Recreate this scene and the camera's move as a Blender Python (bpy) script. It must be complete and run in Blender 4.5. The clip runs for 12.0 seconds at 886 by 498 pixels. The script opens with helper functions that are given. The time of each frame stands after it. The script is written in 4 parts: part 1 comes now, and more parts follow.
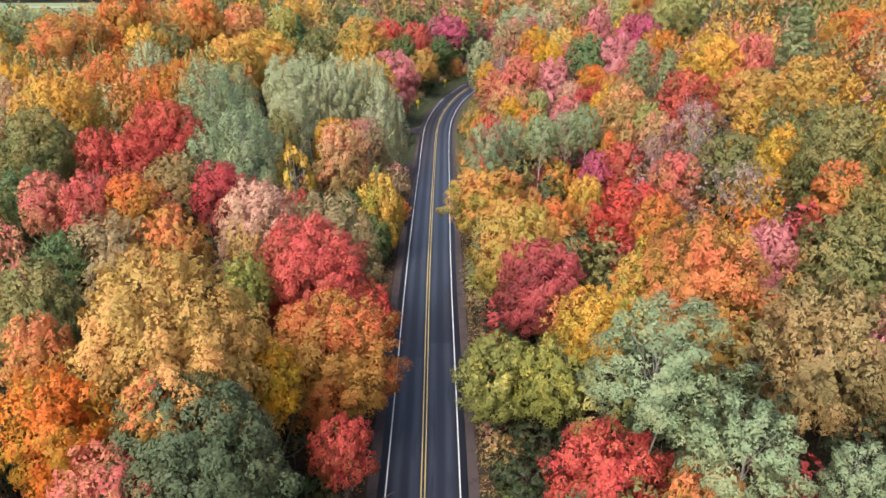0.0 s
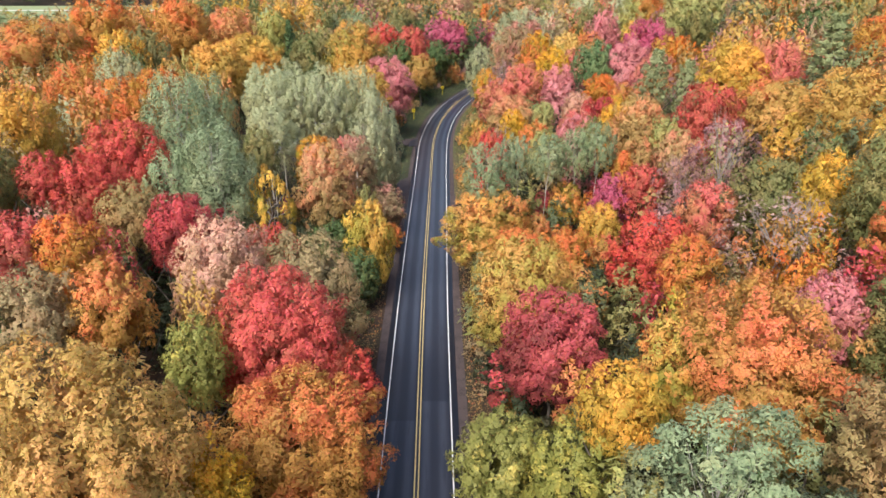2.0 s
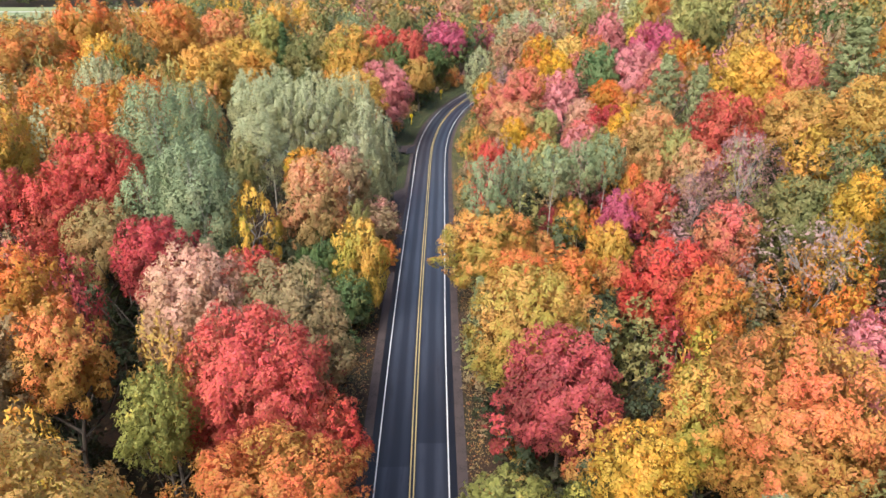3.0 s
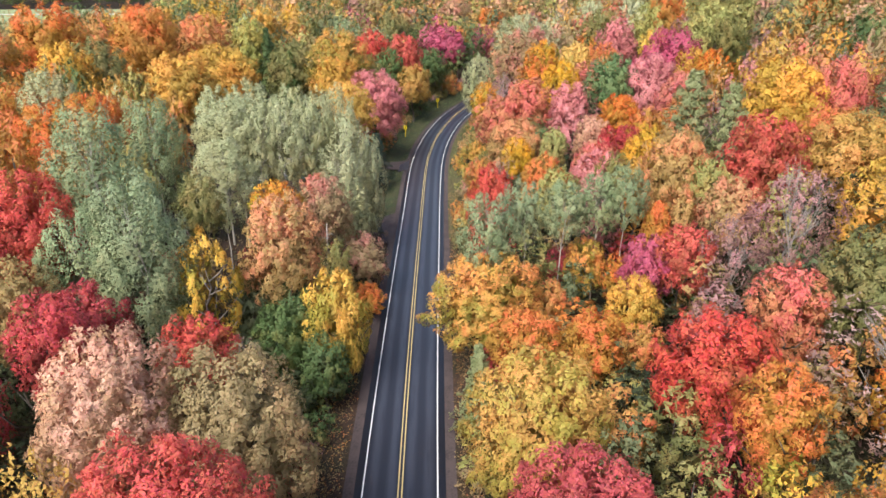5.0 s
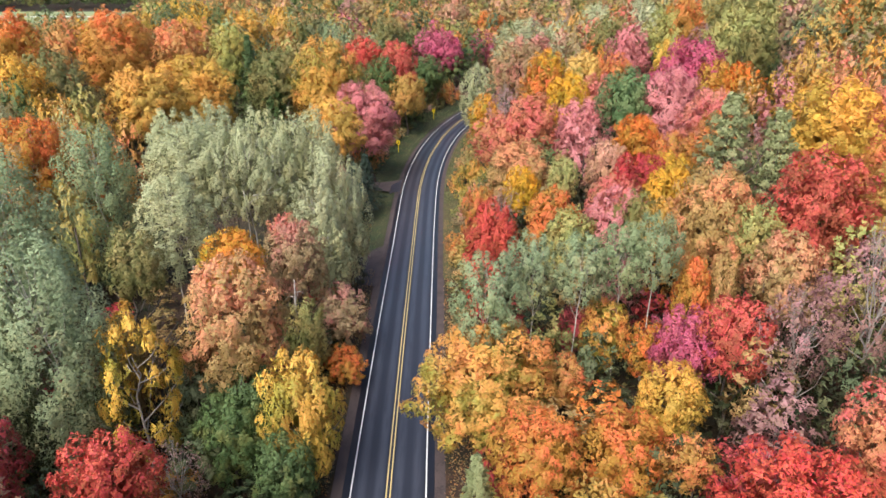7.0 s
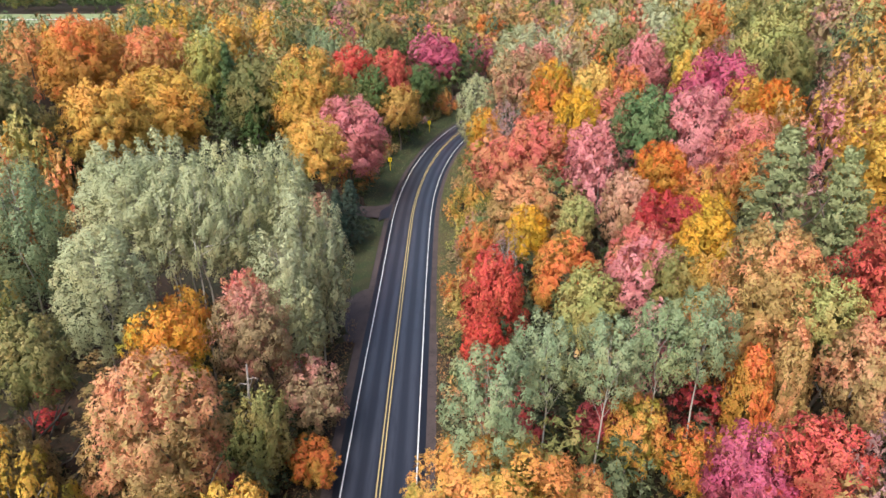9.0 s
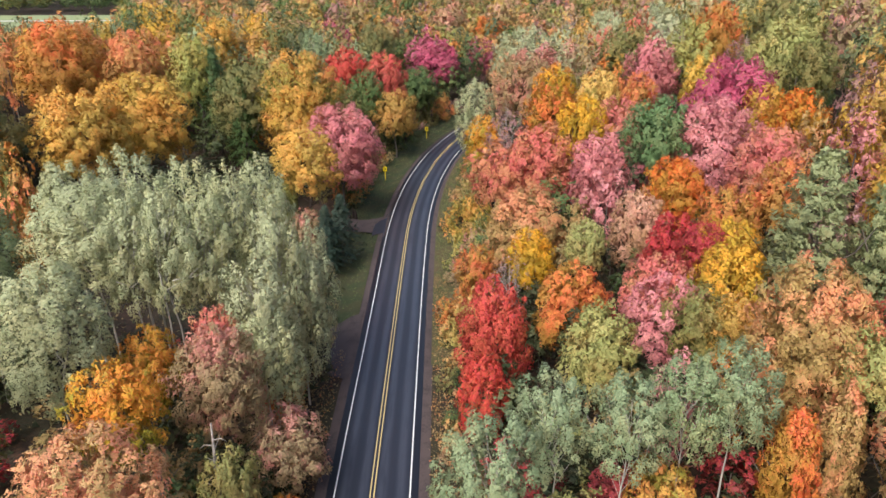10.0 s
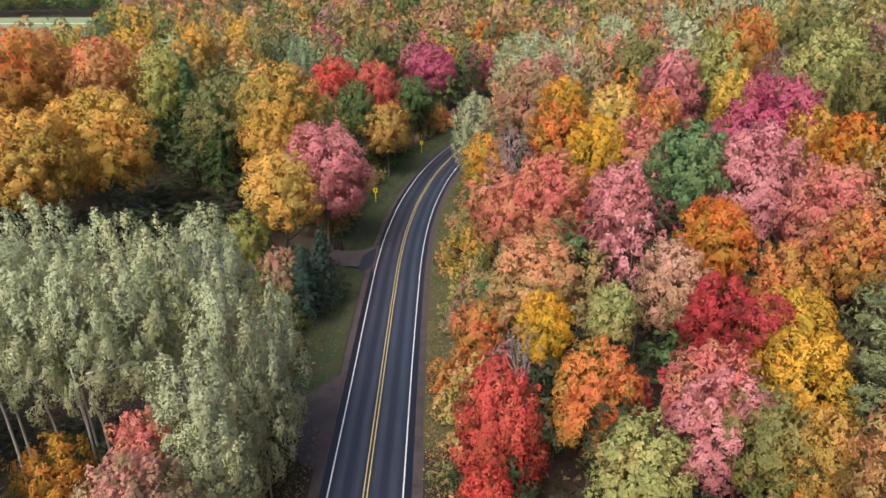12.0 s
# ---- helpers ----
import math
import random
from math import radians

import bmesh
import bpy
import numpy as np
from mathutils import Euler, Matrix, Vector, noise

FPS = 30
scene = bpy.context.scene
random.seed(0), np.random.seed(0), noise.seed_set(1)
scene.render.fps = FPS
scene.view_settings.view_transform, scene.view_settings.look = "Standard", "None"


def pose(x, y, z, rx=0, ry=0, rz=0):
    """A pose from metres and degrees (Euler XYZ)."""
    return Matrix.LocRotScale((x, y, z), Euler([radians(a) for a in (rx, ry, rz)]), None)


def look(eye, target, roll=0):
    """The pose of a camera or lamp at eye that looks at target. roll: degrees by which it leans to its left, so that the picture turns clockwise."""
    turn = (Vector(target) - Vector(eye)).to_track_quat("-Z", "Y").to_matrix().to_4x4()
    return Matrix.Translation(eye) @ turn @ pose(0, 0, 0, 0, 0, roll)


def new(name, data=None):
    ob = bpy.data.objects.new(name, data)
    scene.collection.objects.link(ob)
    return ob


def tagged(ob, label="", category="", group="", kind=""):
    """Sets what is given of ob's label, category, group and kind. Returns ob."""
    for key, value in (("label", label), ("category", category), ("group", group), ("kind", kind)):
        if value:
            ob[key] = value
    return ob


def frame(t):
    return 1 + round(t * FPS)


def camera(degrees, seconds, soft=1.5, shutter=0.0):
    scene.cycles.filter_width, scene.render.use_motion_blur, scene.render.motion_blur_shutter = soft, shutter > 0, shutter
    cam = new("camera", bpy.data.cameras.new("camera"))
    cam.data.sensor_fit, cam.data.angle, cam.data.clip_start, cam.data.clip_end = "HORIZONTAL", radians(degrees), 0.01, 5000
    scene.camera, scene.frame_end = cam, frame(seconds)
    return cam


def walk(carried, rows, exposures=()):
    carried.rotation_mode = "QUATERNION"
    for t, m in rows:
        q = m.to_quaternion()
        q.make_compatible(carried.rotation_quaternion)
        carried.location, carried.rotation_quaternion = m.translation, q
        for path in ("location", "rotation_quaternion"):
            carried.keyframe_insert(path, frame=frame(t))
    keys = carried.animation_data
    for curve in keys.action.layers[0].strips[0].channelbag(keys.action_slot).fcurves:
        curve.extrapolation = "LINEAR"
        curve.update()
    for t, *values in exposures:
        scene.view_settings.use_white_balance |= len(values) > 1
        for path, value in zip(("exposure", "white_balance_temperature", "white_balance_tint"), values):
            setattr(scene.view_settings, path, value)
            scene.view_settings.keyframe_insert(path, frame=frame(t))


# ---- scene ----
cam = camera(63.9, 12.0)
METRES, EYE, TILT, LEAN, TURN = 90.0, 44.9, -23.0, 0.0, 0.0
# the clip darkens slightly towards its end
EXPOSURES = [(0, 0.94), (2.5, 1.06), (5.5, 1.1), (7, 1.03), (9.5, 0.91), (12, 0.63)]
ROWS = [
    (0.0, 0.0, 0.0, 0.0, 0.0, 0.0, 0.0),
    (0.5, 0.0011, 0.0292, 0.0112, -0.02, 0.04, 0.02),
    (1.0, 0.0024, 0.0608, 0.0233, -0.04, 0.08, 0.04),
    (1.5, 0.0036, 0.0945, 0.0362, -0.08, 0.12, 0.06),
    (2.0, 0.0048, 0.1293, 0.0498, -0.09, 0.15, 0.08),
    (2.5, 0.0067, 0.1678, 0.0651, -0.1, 0.18, 0.11),
    (3.0, 0.0085, 0.2025, 0.0791, -0.11, 0.2, 0.12),
    (5.0, 0.018, 0.3586, 0.1444, -0.17, 0.23, 0.18),
    (5.5, 0.0209, 0.4012, 0.1622, -0.18, 0.23, 0.19),
    (6.0, 0.0238, 0.4387, 0.1784, -0.19, 0.24, 0.2),
    (6.5, 0.0264, 0.4795, 0.1963, -0.2, 0.24, 0.23),
    (7.0, 0.0283, 0.5207, 0.2142, -0.22, 0.24, 0.23),
    (9.0, 0.0377, 0.6825, 0.2838, -0.3, 0.26, 0.28),
    (9.5, 0.0407, 0.7234, 0.3008, -0.32, 0.27, 0.3),
    (10.0, 0.0436, 0.7642, 0.3176, -0.33, 0.27, 0.32),
    (10.5, 0.0457, 0.8085, 0.3355, -0.35, 0.28, 0.33),
    (11.0, 0.0467, 0.8466, 0.3508, -0.38, 0.3, 0.33),
    (11.5, 0.0481, 0.8875, 0.3669, -0.39, 0.31, 0.35),
    (12.0, 0.0494, 0.9222, 0.3831, -0.49, 0.31, 0.37),
]
walk(cam, [(t, pose(0, 0, EYE, TILT, LEAN, TURN) @ pose(METRES * x, METRES * y, METRES * z, 90 + pitch, roll, yaw)) for t, x, y, z, yaw, pitch, roll in ROWS],
     exposures=EXPOSURES)

# ---- world, sun, light ----
SUN_ELEVATION, SUN_TURN = 50.0, 206.0
world = bpy.data.worlds.new("overcast_sky")
scene.world = world
world.use_nodes = True
wn = world.node_tree.nodes
sky = wn.new("ShaderNodeTexSky")
sky.sky_type = "NISHITA"
sky.sun_disc = False
sky.sun_elevation, sky.sun_rotation = radians(SUN_ELEVATION), radians(SUN_TURN)
sky.air_density, sky.dust_density, sky.ozone_density = 1.0, 3.0, 1.0
world.node_tree.links.new(sky.outputs[0], wn["Background"].inputs[0])
wn["Background"].inputs[1].default_value = 0.097
sun = new("sun", bpy.data.lights.new("sun", "SUN"))
sun.data.energy, sun.data.angle, sun.data.color = 2.15, radians(38), (1.0, 0.98, 0.95)
sun_way = Vector((math.sin(radians(SUN_TURN)) * math.cos(radians(SUN_ELEVATION)), math.cos(radians(SUN_TURN)) * math.cos(radians(SUN_ELEVATION)), math.sin(radians(SUN_ELEVATION))))
sun.matrix_world = look(sun_way * 100, (0, 0, 0))


# ---- the lie of the land ----

def ease(a, b, v):
    """A smooth step from 0 at a to 1 at b."""
    s = min(1.0, max(0.0, (v - a) / (b - a)))
    return s * s * (3 - 2 * s)


ROAD_LINE = ((-80, -1.5), (0, -1.65), (50, -1.8), (100, -2.15), (150, -2.0), (185, -1.95), (201, -1.7),
             (215, -0.85), (232, 1.15), (253, 5.3), (277, 13.0), (300, 24.5), (325, 44.0), (350, 75.0), (370, 120.0), (390, 190.0))


def road_x(y):
    """The road's centre line, by a monotone cubic through a few stations."""
    p = ROAD_LINE
    if y <= p[0][0]:
        return p[0][1]
    if y >= p[-1][0]:
        return p[-1][1]
    i = max(k for k in range(len(p) - 1) if p[k][0] <= y)
    def slope(k):
        a, b = p[max(k - 1, 0)], p[min(k + 1, len(p) - 1)]
        return (b[1] - a[1]) / (b[0] - a[0])
    (y0, x0), (y1, x1) = p[i], p[i + 1]
    d = y1 - y0
    s = (y - y0) / d
    return ((2 * s**3 - 3 * s**2 + 1) * x0 + (s**3 - 2 * s**2 + s) * d * slope(i)
            + (3 * s**2 - 2 * s**3) * x1 + (s**3 - s**2) * d * slope(i + 1))


def road_z(y):
    return -3.4 * ease(130, 212, y)


def terrain(x, y):
    """Ground height: a flat road bench, a hillside on one flank, a gentle rise on the other."""
    dx = x - road_x(y)
    side = max(0.0, abs(dx) - 8.0)
    if dx > 0:
        rise = 0.27 * (side - 4 * (1 - math.exp(-side / 4)))
        rise = 17 * (1 - math.exp(-rise / 17 - (rise / 22) ** 2)) if rise < 60 else 17.0
    else:
        rise = 0.07 * side if side < 90 else 6.3
    ditch = -0.45 * math.exp(-((abs(dx) - 7.4) / 1.3) ** 2)
    return road_z(y) * math.exp(-(side / 70) ** 2) + rise + ditch


# ---- materials ----
def lin(r, g, b):
    """Linear colour from 0 to 255 display values."""
    return tuple(v / 12.92 if v <= 0.04045 else ((v + 0.055) / 1.055) ** 2.4 for v in (r / 255, g / 255, b / 255)) + (1.0,)


class Nodes:
    """A small helper to lay out a node material."""

    def __init__(self, name):
        self.mat = bpy.data.materials.new(name)
        self.mat.use_nodes = True
        self.tree = self.mat.node_tree
        self.bsdf = self.tree.nodes["Principled BSDF"]
        self.out = self.tree.nodes["Material Output"]

    def add(self, kind, **inputs):
        node = self.tree.nodes.new("ShaderNode" + kind)
        for key, value in inputs.items():
            self.put(node, key, value)
        return node

    def put(self, node, key, value):
        socket = node.inputs[int(key[1:])] if key[0] == "i" and key[1:].isdigit() else node.inputs[key.replace("_", " ")]
        if isinstance(value, bpy.types.NodeSocket):
            self.tree.links.new(value, socket)
        else:
            socket.default_value = value

    def mix(self, a, b, fac, how="MIX"):
        node = self.tree.nodes.new("ShaderNodeMixRGB")
        node.blend_type = how
        for i, v in enumerate((fac, a, b)):
            self.put(node, "i%d" % i, v)
        return node.outputs[0]

    def maths(self, how, a, b=0.0, c=0.0):
        node = self.tree.nodes.new("ShaderNodeMath")
        node.operation = how
        for i, v in enumerate((a, b, c)):
            self.put(node, "i%d" % i, v)
        return node.outputs[0]

    def noise(self, coord, scale, detail=3.0, rough=0.5, w=None):
        node = self.tree.nodes.new("ShaderNodeTexNoise")
        if w is not None:
            node.noise_dimensions = "4D"
            self.put(node, "W", w)
        for key, v in (("Vector", coord), ("Scale", scale), ("Detail", detail), ("Roughness", rough)):
            self.put(node, key, v)
        return node.outputs["Fac"]

    def step(self, value, low, high):
        """Maps low..high to 0..1, smoothly."""
        node = self.tree.nodes.new("ShaderNodeMapRange")
        node.interpolation_type = "SMOOTHSTEP"
        for i, v in enumerate((value, low, high, 0.0, 1.0)):
            self.put(node, "i%d" % i, v)
        return node.outputs[0]

    def bump(self, height, strength, distance):
        node = self.add("Bump", Strength=strength, Distance=distance, Height=height)
        self.put(self.bsdf, "Normal", node.outputs[0])


def leaf_material(name, main, second, third, share=0.25, vivid=0.82, grain=1.0, cell=13.0):
    """Autumn leaves: patches of three tones through the crown, the greener one more often low down, cut into single small leaves."""
    n = Nodes(name)
    coord = n.add("TexCoord").outputs["Object"]
    info = n.add("ObjectInfo")
    shift = n.maths("MULTIPLY", info.outputs["Random"], 40.0)
    geo = n.add("NewGeometry")
    island = geo.outputs["Random Per Island"]
    loose = n.maths("MULTIPLY_ADD", island, 0.08, -0.04)
    patch = n.step(n.maths("ADD", n.noise(coord, 1.9 * grain, 3.0, 0.6, shift), loose), 0.34, 0.66)
    low = n.add("SeparateXYZ", Vector=coord).outputs[2] if grain > 0.5 else 0.0
    late = n.maths("ADD", n.noise(coord, 1.6 * grain, 3.0, 0.55, n.maths("ADD", shift, 7.0)), loose)
    late = n.maths("MULTIPLY_ADD", low, -0.06, late)
    green = n.step(late, 0.66 - share, 0.84 - share)
    colour = n.mix(lin(*main), lin(*second), patch)
    colour = n.mix(colour, lin(*third), n.maths("MULTIPLY", green, 0.85))
    leaves = n.add("TexVoronoi", Vector=geo.outputs["Position"], Scale=cell)
    chance = n.add("SeparateColor", Color=leaves.outputs["Color"])
    hsv = n.add("HueSaturation", Color=colour,
                Hue=n.maths("MULTIPLY_ADD", chance.outputs[0], 0.036, 0.482),
                Saturation=n.maths("MULTIPLY_ADD", info.outputs["Random"], 0.1, vivid),
                Value=n.maths("MULTIPLY_ADD", n.maths("MULTIPLY_ADD", chance.outputs[1], 0.8, n.maths("MULTIPLY", island, 0.2)), 0.3, 1.03))
    n.put(n.bsdf, "Base Color", hsv.outputs[0])
    n.put(n.bsdf, "Roughness", 0.5)
    n.put(n.bsdf, "Specular IOR Level", 0.2)
    tilt = n.tree.nodes.new("ShaderNodeVectorMath")
    tilt.operation = "MULTIPLY_ADD"
    n.put(tilt, "i0", leaves.outputs["Color"])
    n.put(tilt, "i1", (0.42, 0.42, 0.42))
    n.put(tilt, "i2", (-0.21, -0.21, -0.21))
    turned = n.tree.nodes.new("ShaderNodeVectorMath")
    n.put(turned, "i0", geo.outputs["Normal"])
    n.put(turned, "i1", tilt.outputs[0])
    level = n.tree.nodes.new("ShaderNodeVectorMath")
    level.operation = "NORMALIZE"
    n.put(level, "i0", turned.outputs[0])
    n.put(n.bsdf, "Normal", level.outputs[0])
    glow = n.add("BsdfTranslucent", Color=hsv.outputs[0])
    both = n.add("MixShader", i0=0.17, i1=n.bsdf.outputs[0], i2=glow.outputs[0])
    open_air = n.maths("GREATER_THAN", n.maths("MULTIPLY_ADD", leaves.outputs["Distance"], 0.35, chance.outputs[2]), 0.8)
    ragged = n.add("MixShader", i0=open_air, i1=both.outputs[0], i2=n.add("BsdfTransparent").outputs[0])
    n.put(n.out, "Surface", ragged.outputs[0])
    return n.mat


# name: main tone, second tone, third tone, share of the third, words
PALETTE = {
    "tan": ((214, 160, 60), (206, 140, 50), (176, 142, 48), 0.30, "tan and dull orange leaves"),
    "rust": ((216, 120, 44), (212, 104, 40), (176, 134, 48), 0.30, "rust orange leaves"),
    "red": ((200, 58, 46), (208, 82, 60), (156, 80, 46), 0.22, "bright red leaves"),
    "crimson": ((176, 38, 42), (194, 50, 50), (120, 50, 40), 0.22, "deep crimson leaves"),
    "coral": ((208, 92, 76), (202, 80, 62), (196, 130, 70), 0.28, "coral red leaves"),
    "pink": ((206, 106, 112), (216, 130, 126), (178, 96, 88), 0.24, "dusky pink leaves"),
    "magenta": ((182, 62, 98), (198, 90, 116), (150, 66, 76), 0.24, "magenta leaves"),
    "mauve": ((172, 108, 112), (186, 128, 124), (140, 100, 84), 0.28, "thin mauve brown leaves"),
    "blush": ((214, 162, 130), (200, 140, 112), (182, 138, 90), 0.28, "pale pinkish tan leaves"),
    "orange": ((216, 120, 22), (210, 98, 30), (172, 136, 38), 0.28, "orange leaves"),
    "gold": ((224, 170, 30), (216, 150, 26), (178, 148, 40), 0.28, "golden leaves"),
    "yellow": ((224, 180, 26), (212, 154, 22), (156, 150, 38), 0.24, "clear yellow leaves"),
    "ochre": ((212, 158, 34), (216, 130, 34), (140, 144, 44), 0.24, "ochre leaves"),
    "peach": ((218, 146, 76), (212, 120, 66), (164, 140, 66), 0.30, "peach orange leaves"),
    "lemon": ((210, 190, 68), (196, 172, 56), (120, 126, 54), 0.40, "lemon yellow and green leaves"),
    "citrus": ((184, 164, 50), (168, 154, 52), (204, 144, 48), 0.28, "yellow and light green leaves"),
    "leafy": ((108, 138, 84), (92, 124, 72), (124, 140, 84), 0.20, "fresh green leaves"),
    "lime": ((170, 168, 82), (150, 154, 70), (186, 160, 68), 0.24, "yellow green leaves"),
    "olive": ((138, 130, 64), (156, 134, 62), (112, 118, 58), 0.28, "olive leaves"),
    "brown": ((160, 136, 78), (138, 120, 70), (174, 136, 76), 0.24, "brownish olive leaves"),
    "green": ((78, 104, 54), (92, 116, 58), (118, 120, 56), 0.20, "green leaves"),
    "dgreen": ((94, 106, 70), (82, 96, 62), (112, 112, 70), 0.22, "dull grey green leaves"),
    "aspen": ((146, 162, 114), (128, 148, 100), (156, 160, 106), 0.22, "grey green leaves"),
    "sage": ((178, 182, 134), (160, 166, 118), (186, 180, 124), 0.24, "pale sage green leaves"),
    # leaf green taken very dark, so its colour carries the shade between crowns
    "under": ((52, 66, 40), (64, 74, 44), (74, 68, 42), 0.22, "green leaves darkened like shade"),
    "pine": ((158, 164, 108), (134, 144, 92), (168, 164, 108), 0.22, "soft green needles"),
    "spruce": ((62, 84, 70), (54, 72, 58), (74, 88, 68), 0.20, "dark blue green needles"),
    "rustpink": ((204, 124, 100), (192, 106, 90), (150, 134, 80), 0.32, "faded rust pink leaves"),
    "grey": ((176, 132, 124), (160, 128, 118), (150, 112, 84), 0.24, "thin faded leaves"),
}
VIVID = {key: 0.87 for key in ("red", "crimson", "orange", "rust", "gold", "ochre", "tan", "magenta")}
LEAVES = {key: leaf_material(key + "_leaves", *tones[:4], VIVID.get(key, 0.8)) for key, tones in PALETTE.items()}
WOODS = {key: leaf_material(key + "_woods", *tones[:4], VIVID.get(key, 0.8), 0.16, 7.5) for key, tones in PALETTE.items()}
DISTANT = {key: leaf_material(key + "_distance", *tones[:4], 0.8, 0.12, 5.0) for key, tones in PALETTE.items()}


def bark_material(name, light, dark, scale, low, high):
    n = Nodes(name)
    coord = n.add("TexCoord").outputs["Object"]
    squash = n.add("Mapping", Vector=coord, Scale=(1, 1, 0.35)).outputs[0]
    marks = n.step(n.noise(squash, scale, 4.0, 0.6), low, high)
    n.put(n.bsdf, "Base Color", n.mix(lin(*light), lin(*dark), marks))
    n.put(n.bsdf, "Roughness", 0.85)
    n.bump(marks, 0.5, 0.03)
    return n.mat


BARK = bark_material("grey_bark", (104, 94, 84), (60, 52, 46), 9.0, 0.4, 0.65)
BIRCH = bark_material("white_bark", (184, 178, 166), (86, 78, 70), 7.0, 0.54, 0.68)
TWIG = bark_material("twig_bark", (168, 158, 150), (122, 112, 104), 5.0, 0.4, 0.7)


def ground_material():
    """Leaf litter and bare earth of the forest floor."""
    n = Nodes("forest_floor")
    coord = n.add("NewGeometry").outputs["Position"]
    litter = n.noise(coord, 2.2, 5.0, 0.65)
    broad = n.step(n.noise(coord, 0.12, 3.0), 0.4, 0.62)
    colour = n.mix(lin(50, 40, 31), lin(82, 58, 42), n.step(litter, 0.35, 0.68))
    colour = n.mix(colour, lin(48, 52, 31), n.maths("MULTIPLY", broad, 0.6))
    n.put(n.bsdf, "Base Color", colour)
    n.put(n.bsdf, "Roughness", 0.95)
    n.bump(litter, 0.8, 0.15)
    return n.mat


def grass_material(name, first, second, third):
    n = Nodes(name)
    coord = n.add("NewGeometry").outputs["Position"]
    fine = n.noise(coord, 6.0, 4.0, 0.7)
    broad = n.step(n.noise(coord, 0.35, 3.0), 0.38, 0.64)
    colour = n.mix(lin(*first), lin(*second), n.step(fine, 0.35, 0.7))
    colour = n.mix(colour, lin(*third), n.maths("MULTIPLY", broad, 0.7))
    n.put(n.bsdf, "Base Color", colour)
    n.put(n.bsdf, "Roughness", 0.9)
    n.bump(fine, 0.7, 0.08)
    return n.mat


def asphalt_material():
    """Asphalt with paler wheel tracks, a dark oil band in each lane and faint patches; UV is metres across and along."""
    n = Nodes("asphalt")
    uv = n.add("TexCoord").outputs["UV"]
    split = n.add("SeparateXYZ", Vector=uv)
    across, along = split.outputs[0], split.outputs[1]
    lane = n.maths("ABSOLUTE", across)
    wander = n.maths("MULTIPLY_ADD", n.noise(n.add("Mapping", Vector=uv, Scale=(0.2, 0.02, 1)).outputs[0], 1.0, 2.0), 0.5, -0.25)
    lane = n.maths("ADD", lane, wander)
    track = None
    for middle in (0.85, 2.45):
        off = n.maths("ABSOLUTE", n.maths("SUBTRACT", lane, middle))
        near = n.maths("SUBTRACT", 1.0, n.step(off, 0.1, 0.62))
        track = near if track is None else n.maths("MAXIMUM", track, near)
    grain = n.noise(uv, 28.0, 3.0, 0.7)
    cloud = n.noise(n.add("Mapping", Vector=uv, Scale=(1.0, 0.08, 1)).outputs[0], 1.6, 4.0, 0.6)
    colour = n.mix(lin(44, 46, 56), lin(74, 77, 88), n.maths("MULTIPLY", track, n.step(cloud, 0.2, 0.7)))
    colour = n.mix(colour, lin(44, 46, 55), n.maths("MULTIPLY", n.step(cloud, 0.45, 0.75), 0.55))
    start = n.maths("MULTIPLY_ADD", n.maths("GREATER_THAN", across, 0.0), 3.4, 72.6)
    past = n.maths("SUBTRACT", along, start)
    seam = n.maths("MULTIPLY", n.step(past, 0.0, 0.12), n.maths("SUBTRACT", 1.0, n.step(past, 3.0, 15.0)))
    colour = n.mix(colour, lin(26, 27, 36), n.maths("MULTIPLY", seam, 0.6))
    colour = n.mix(colour, lin(24, 24, 31), n.maths("MULTIPLY", n.step(n.maths("ABSOLUTE", across), 3.4, 3.55), 0.8))
    colour = n.mix(colour, lin(80, 80, 86), n.maths("MULTIPLY", n.step(grain, 0.55, 0.8), 0.25))
    n.put(n.bsdf, "Base Color", colour)
    n.put(n.bsdf, "Roughness", n.maths("MULTIPLY_ADD", track, -0.1, 0.4))
    n.bump(grain, 0.3, 0.01)
    return n.mat


def worn_material(name, first, second, scale, roughness=0.8, wear=(0.45, 0.7), bump=0.3):
    n = Nodes(name)
    coord = n.add("NewGeometry").outputs["Position"]
    grain = n.noise(coord, scale, 5.0, 0.65)
    broad = n.noise(coord, scale * 0.13, 3.0)
    fac = n.step(n.maths("MULTIPLY_ADD", broad, 0.5, n.maths("MULTIPLY", grain, 0.5)), *wear)
    n.put(n.bsdf, "Base Color", n.mix(lin(*first), lin(*second), fac))
    n.put(n.bsdf, "Roughness", roughness)
    n.bump(grain, bump, 0.02)
    return n.mat


FLOOR = ground_material()
GRASS = grass_material("verge_grass", (46, 58, 30), (60, 69, 36), (70, 66, 40))
ROUGH = grass_material("rough_grass", (70, 76, 42), (90, 86, 52), (98, 82, 56))
FIELD = grass_material("field_grass", (134, 150, 106), (146, 158, 112), (154, 156, 110))
ASPHALT = asphalt_material()
GRAVEL = worn_material("gravel", (84, 72, 70), (60, 51, 52), 5.0, 0.9)
LANE = worn_material("pale_gravel", (226, 220, 208), (204, 196, 184), 2.0, 0.9)
WHITE_LINE = worn_material("white_road_paint", (236, 236, 232), (186, 186, 184), 9.0, 0.6, (0.5, 0.8))
YELLOW_LINE = worn_material("yellow_road_paint", (212, 188, 126), (180, 158, 112), 9.0, 0.6, (0.5, 0.8))
SIGN_YELLOW = worn_material("sign_yellow", (236, 206, 30), (214, 184, 30), 6.0, 0.45, bump=0.05)
SIGN_BLACK = worn_material("sign_black", (24, 24, 26), (40, 40, 42), 6.0, 0.5, bump=0.05)
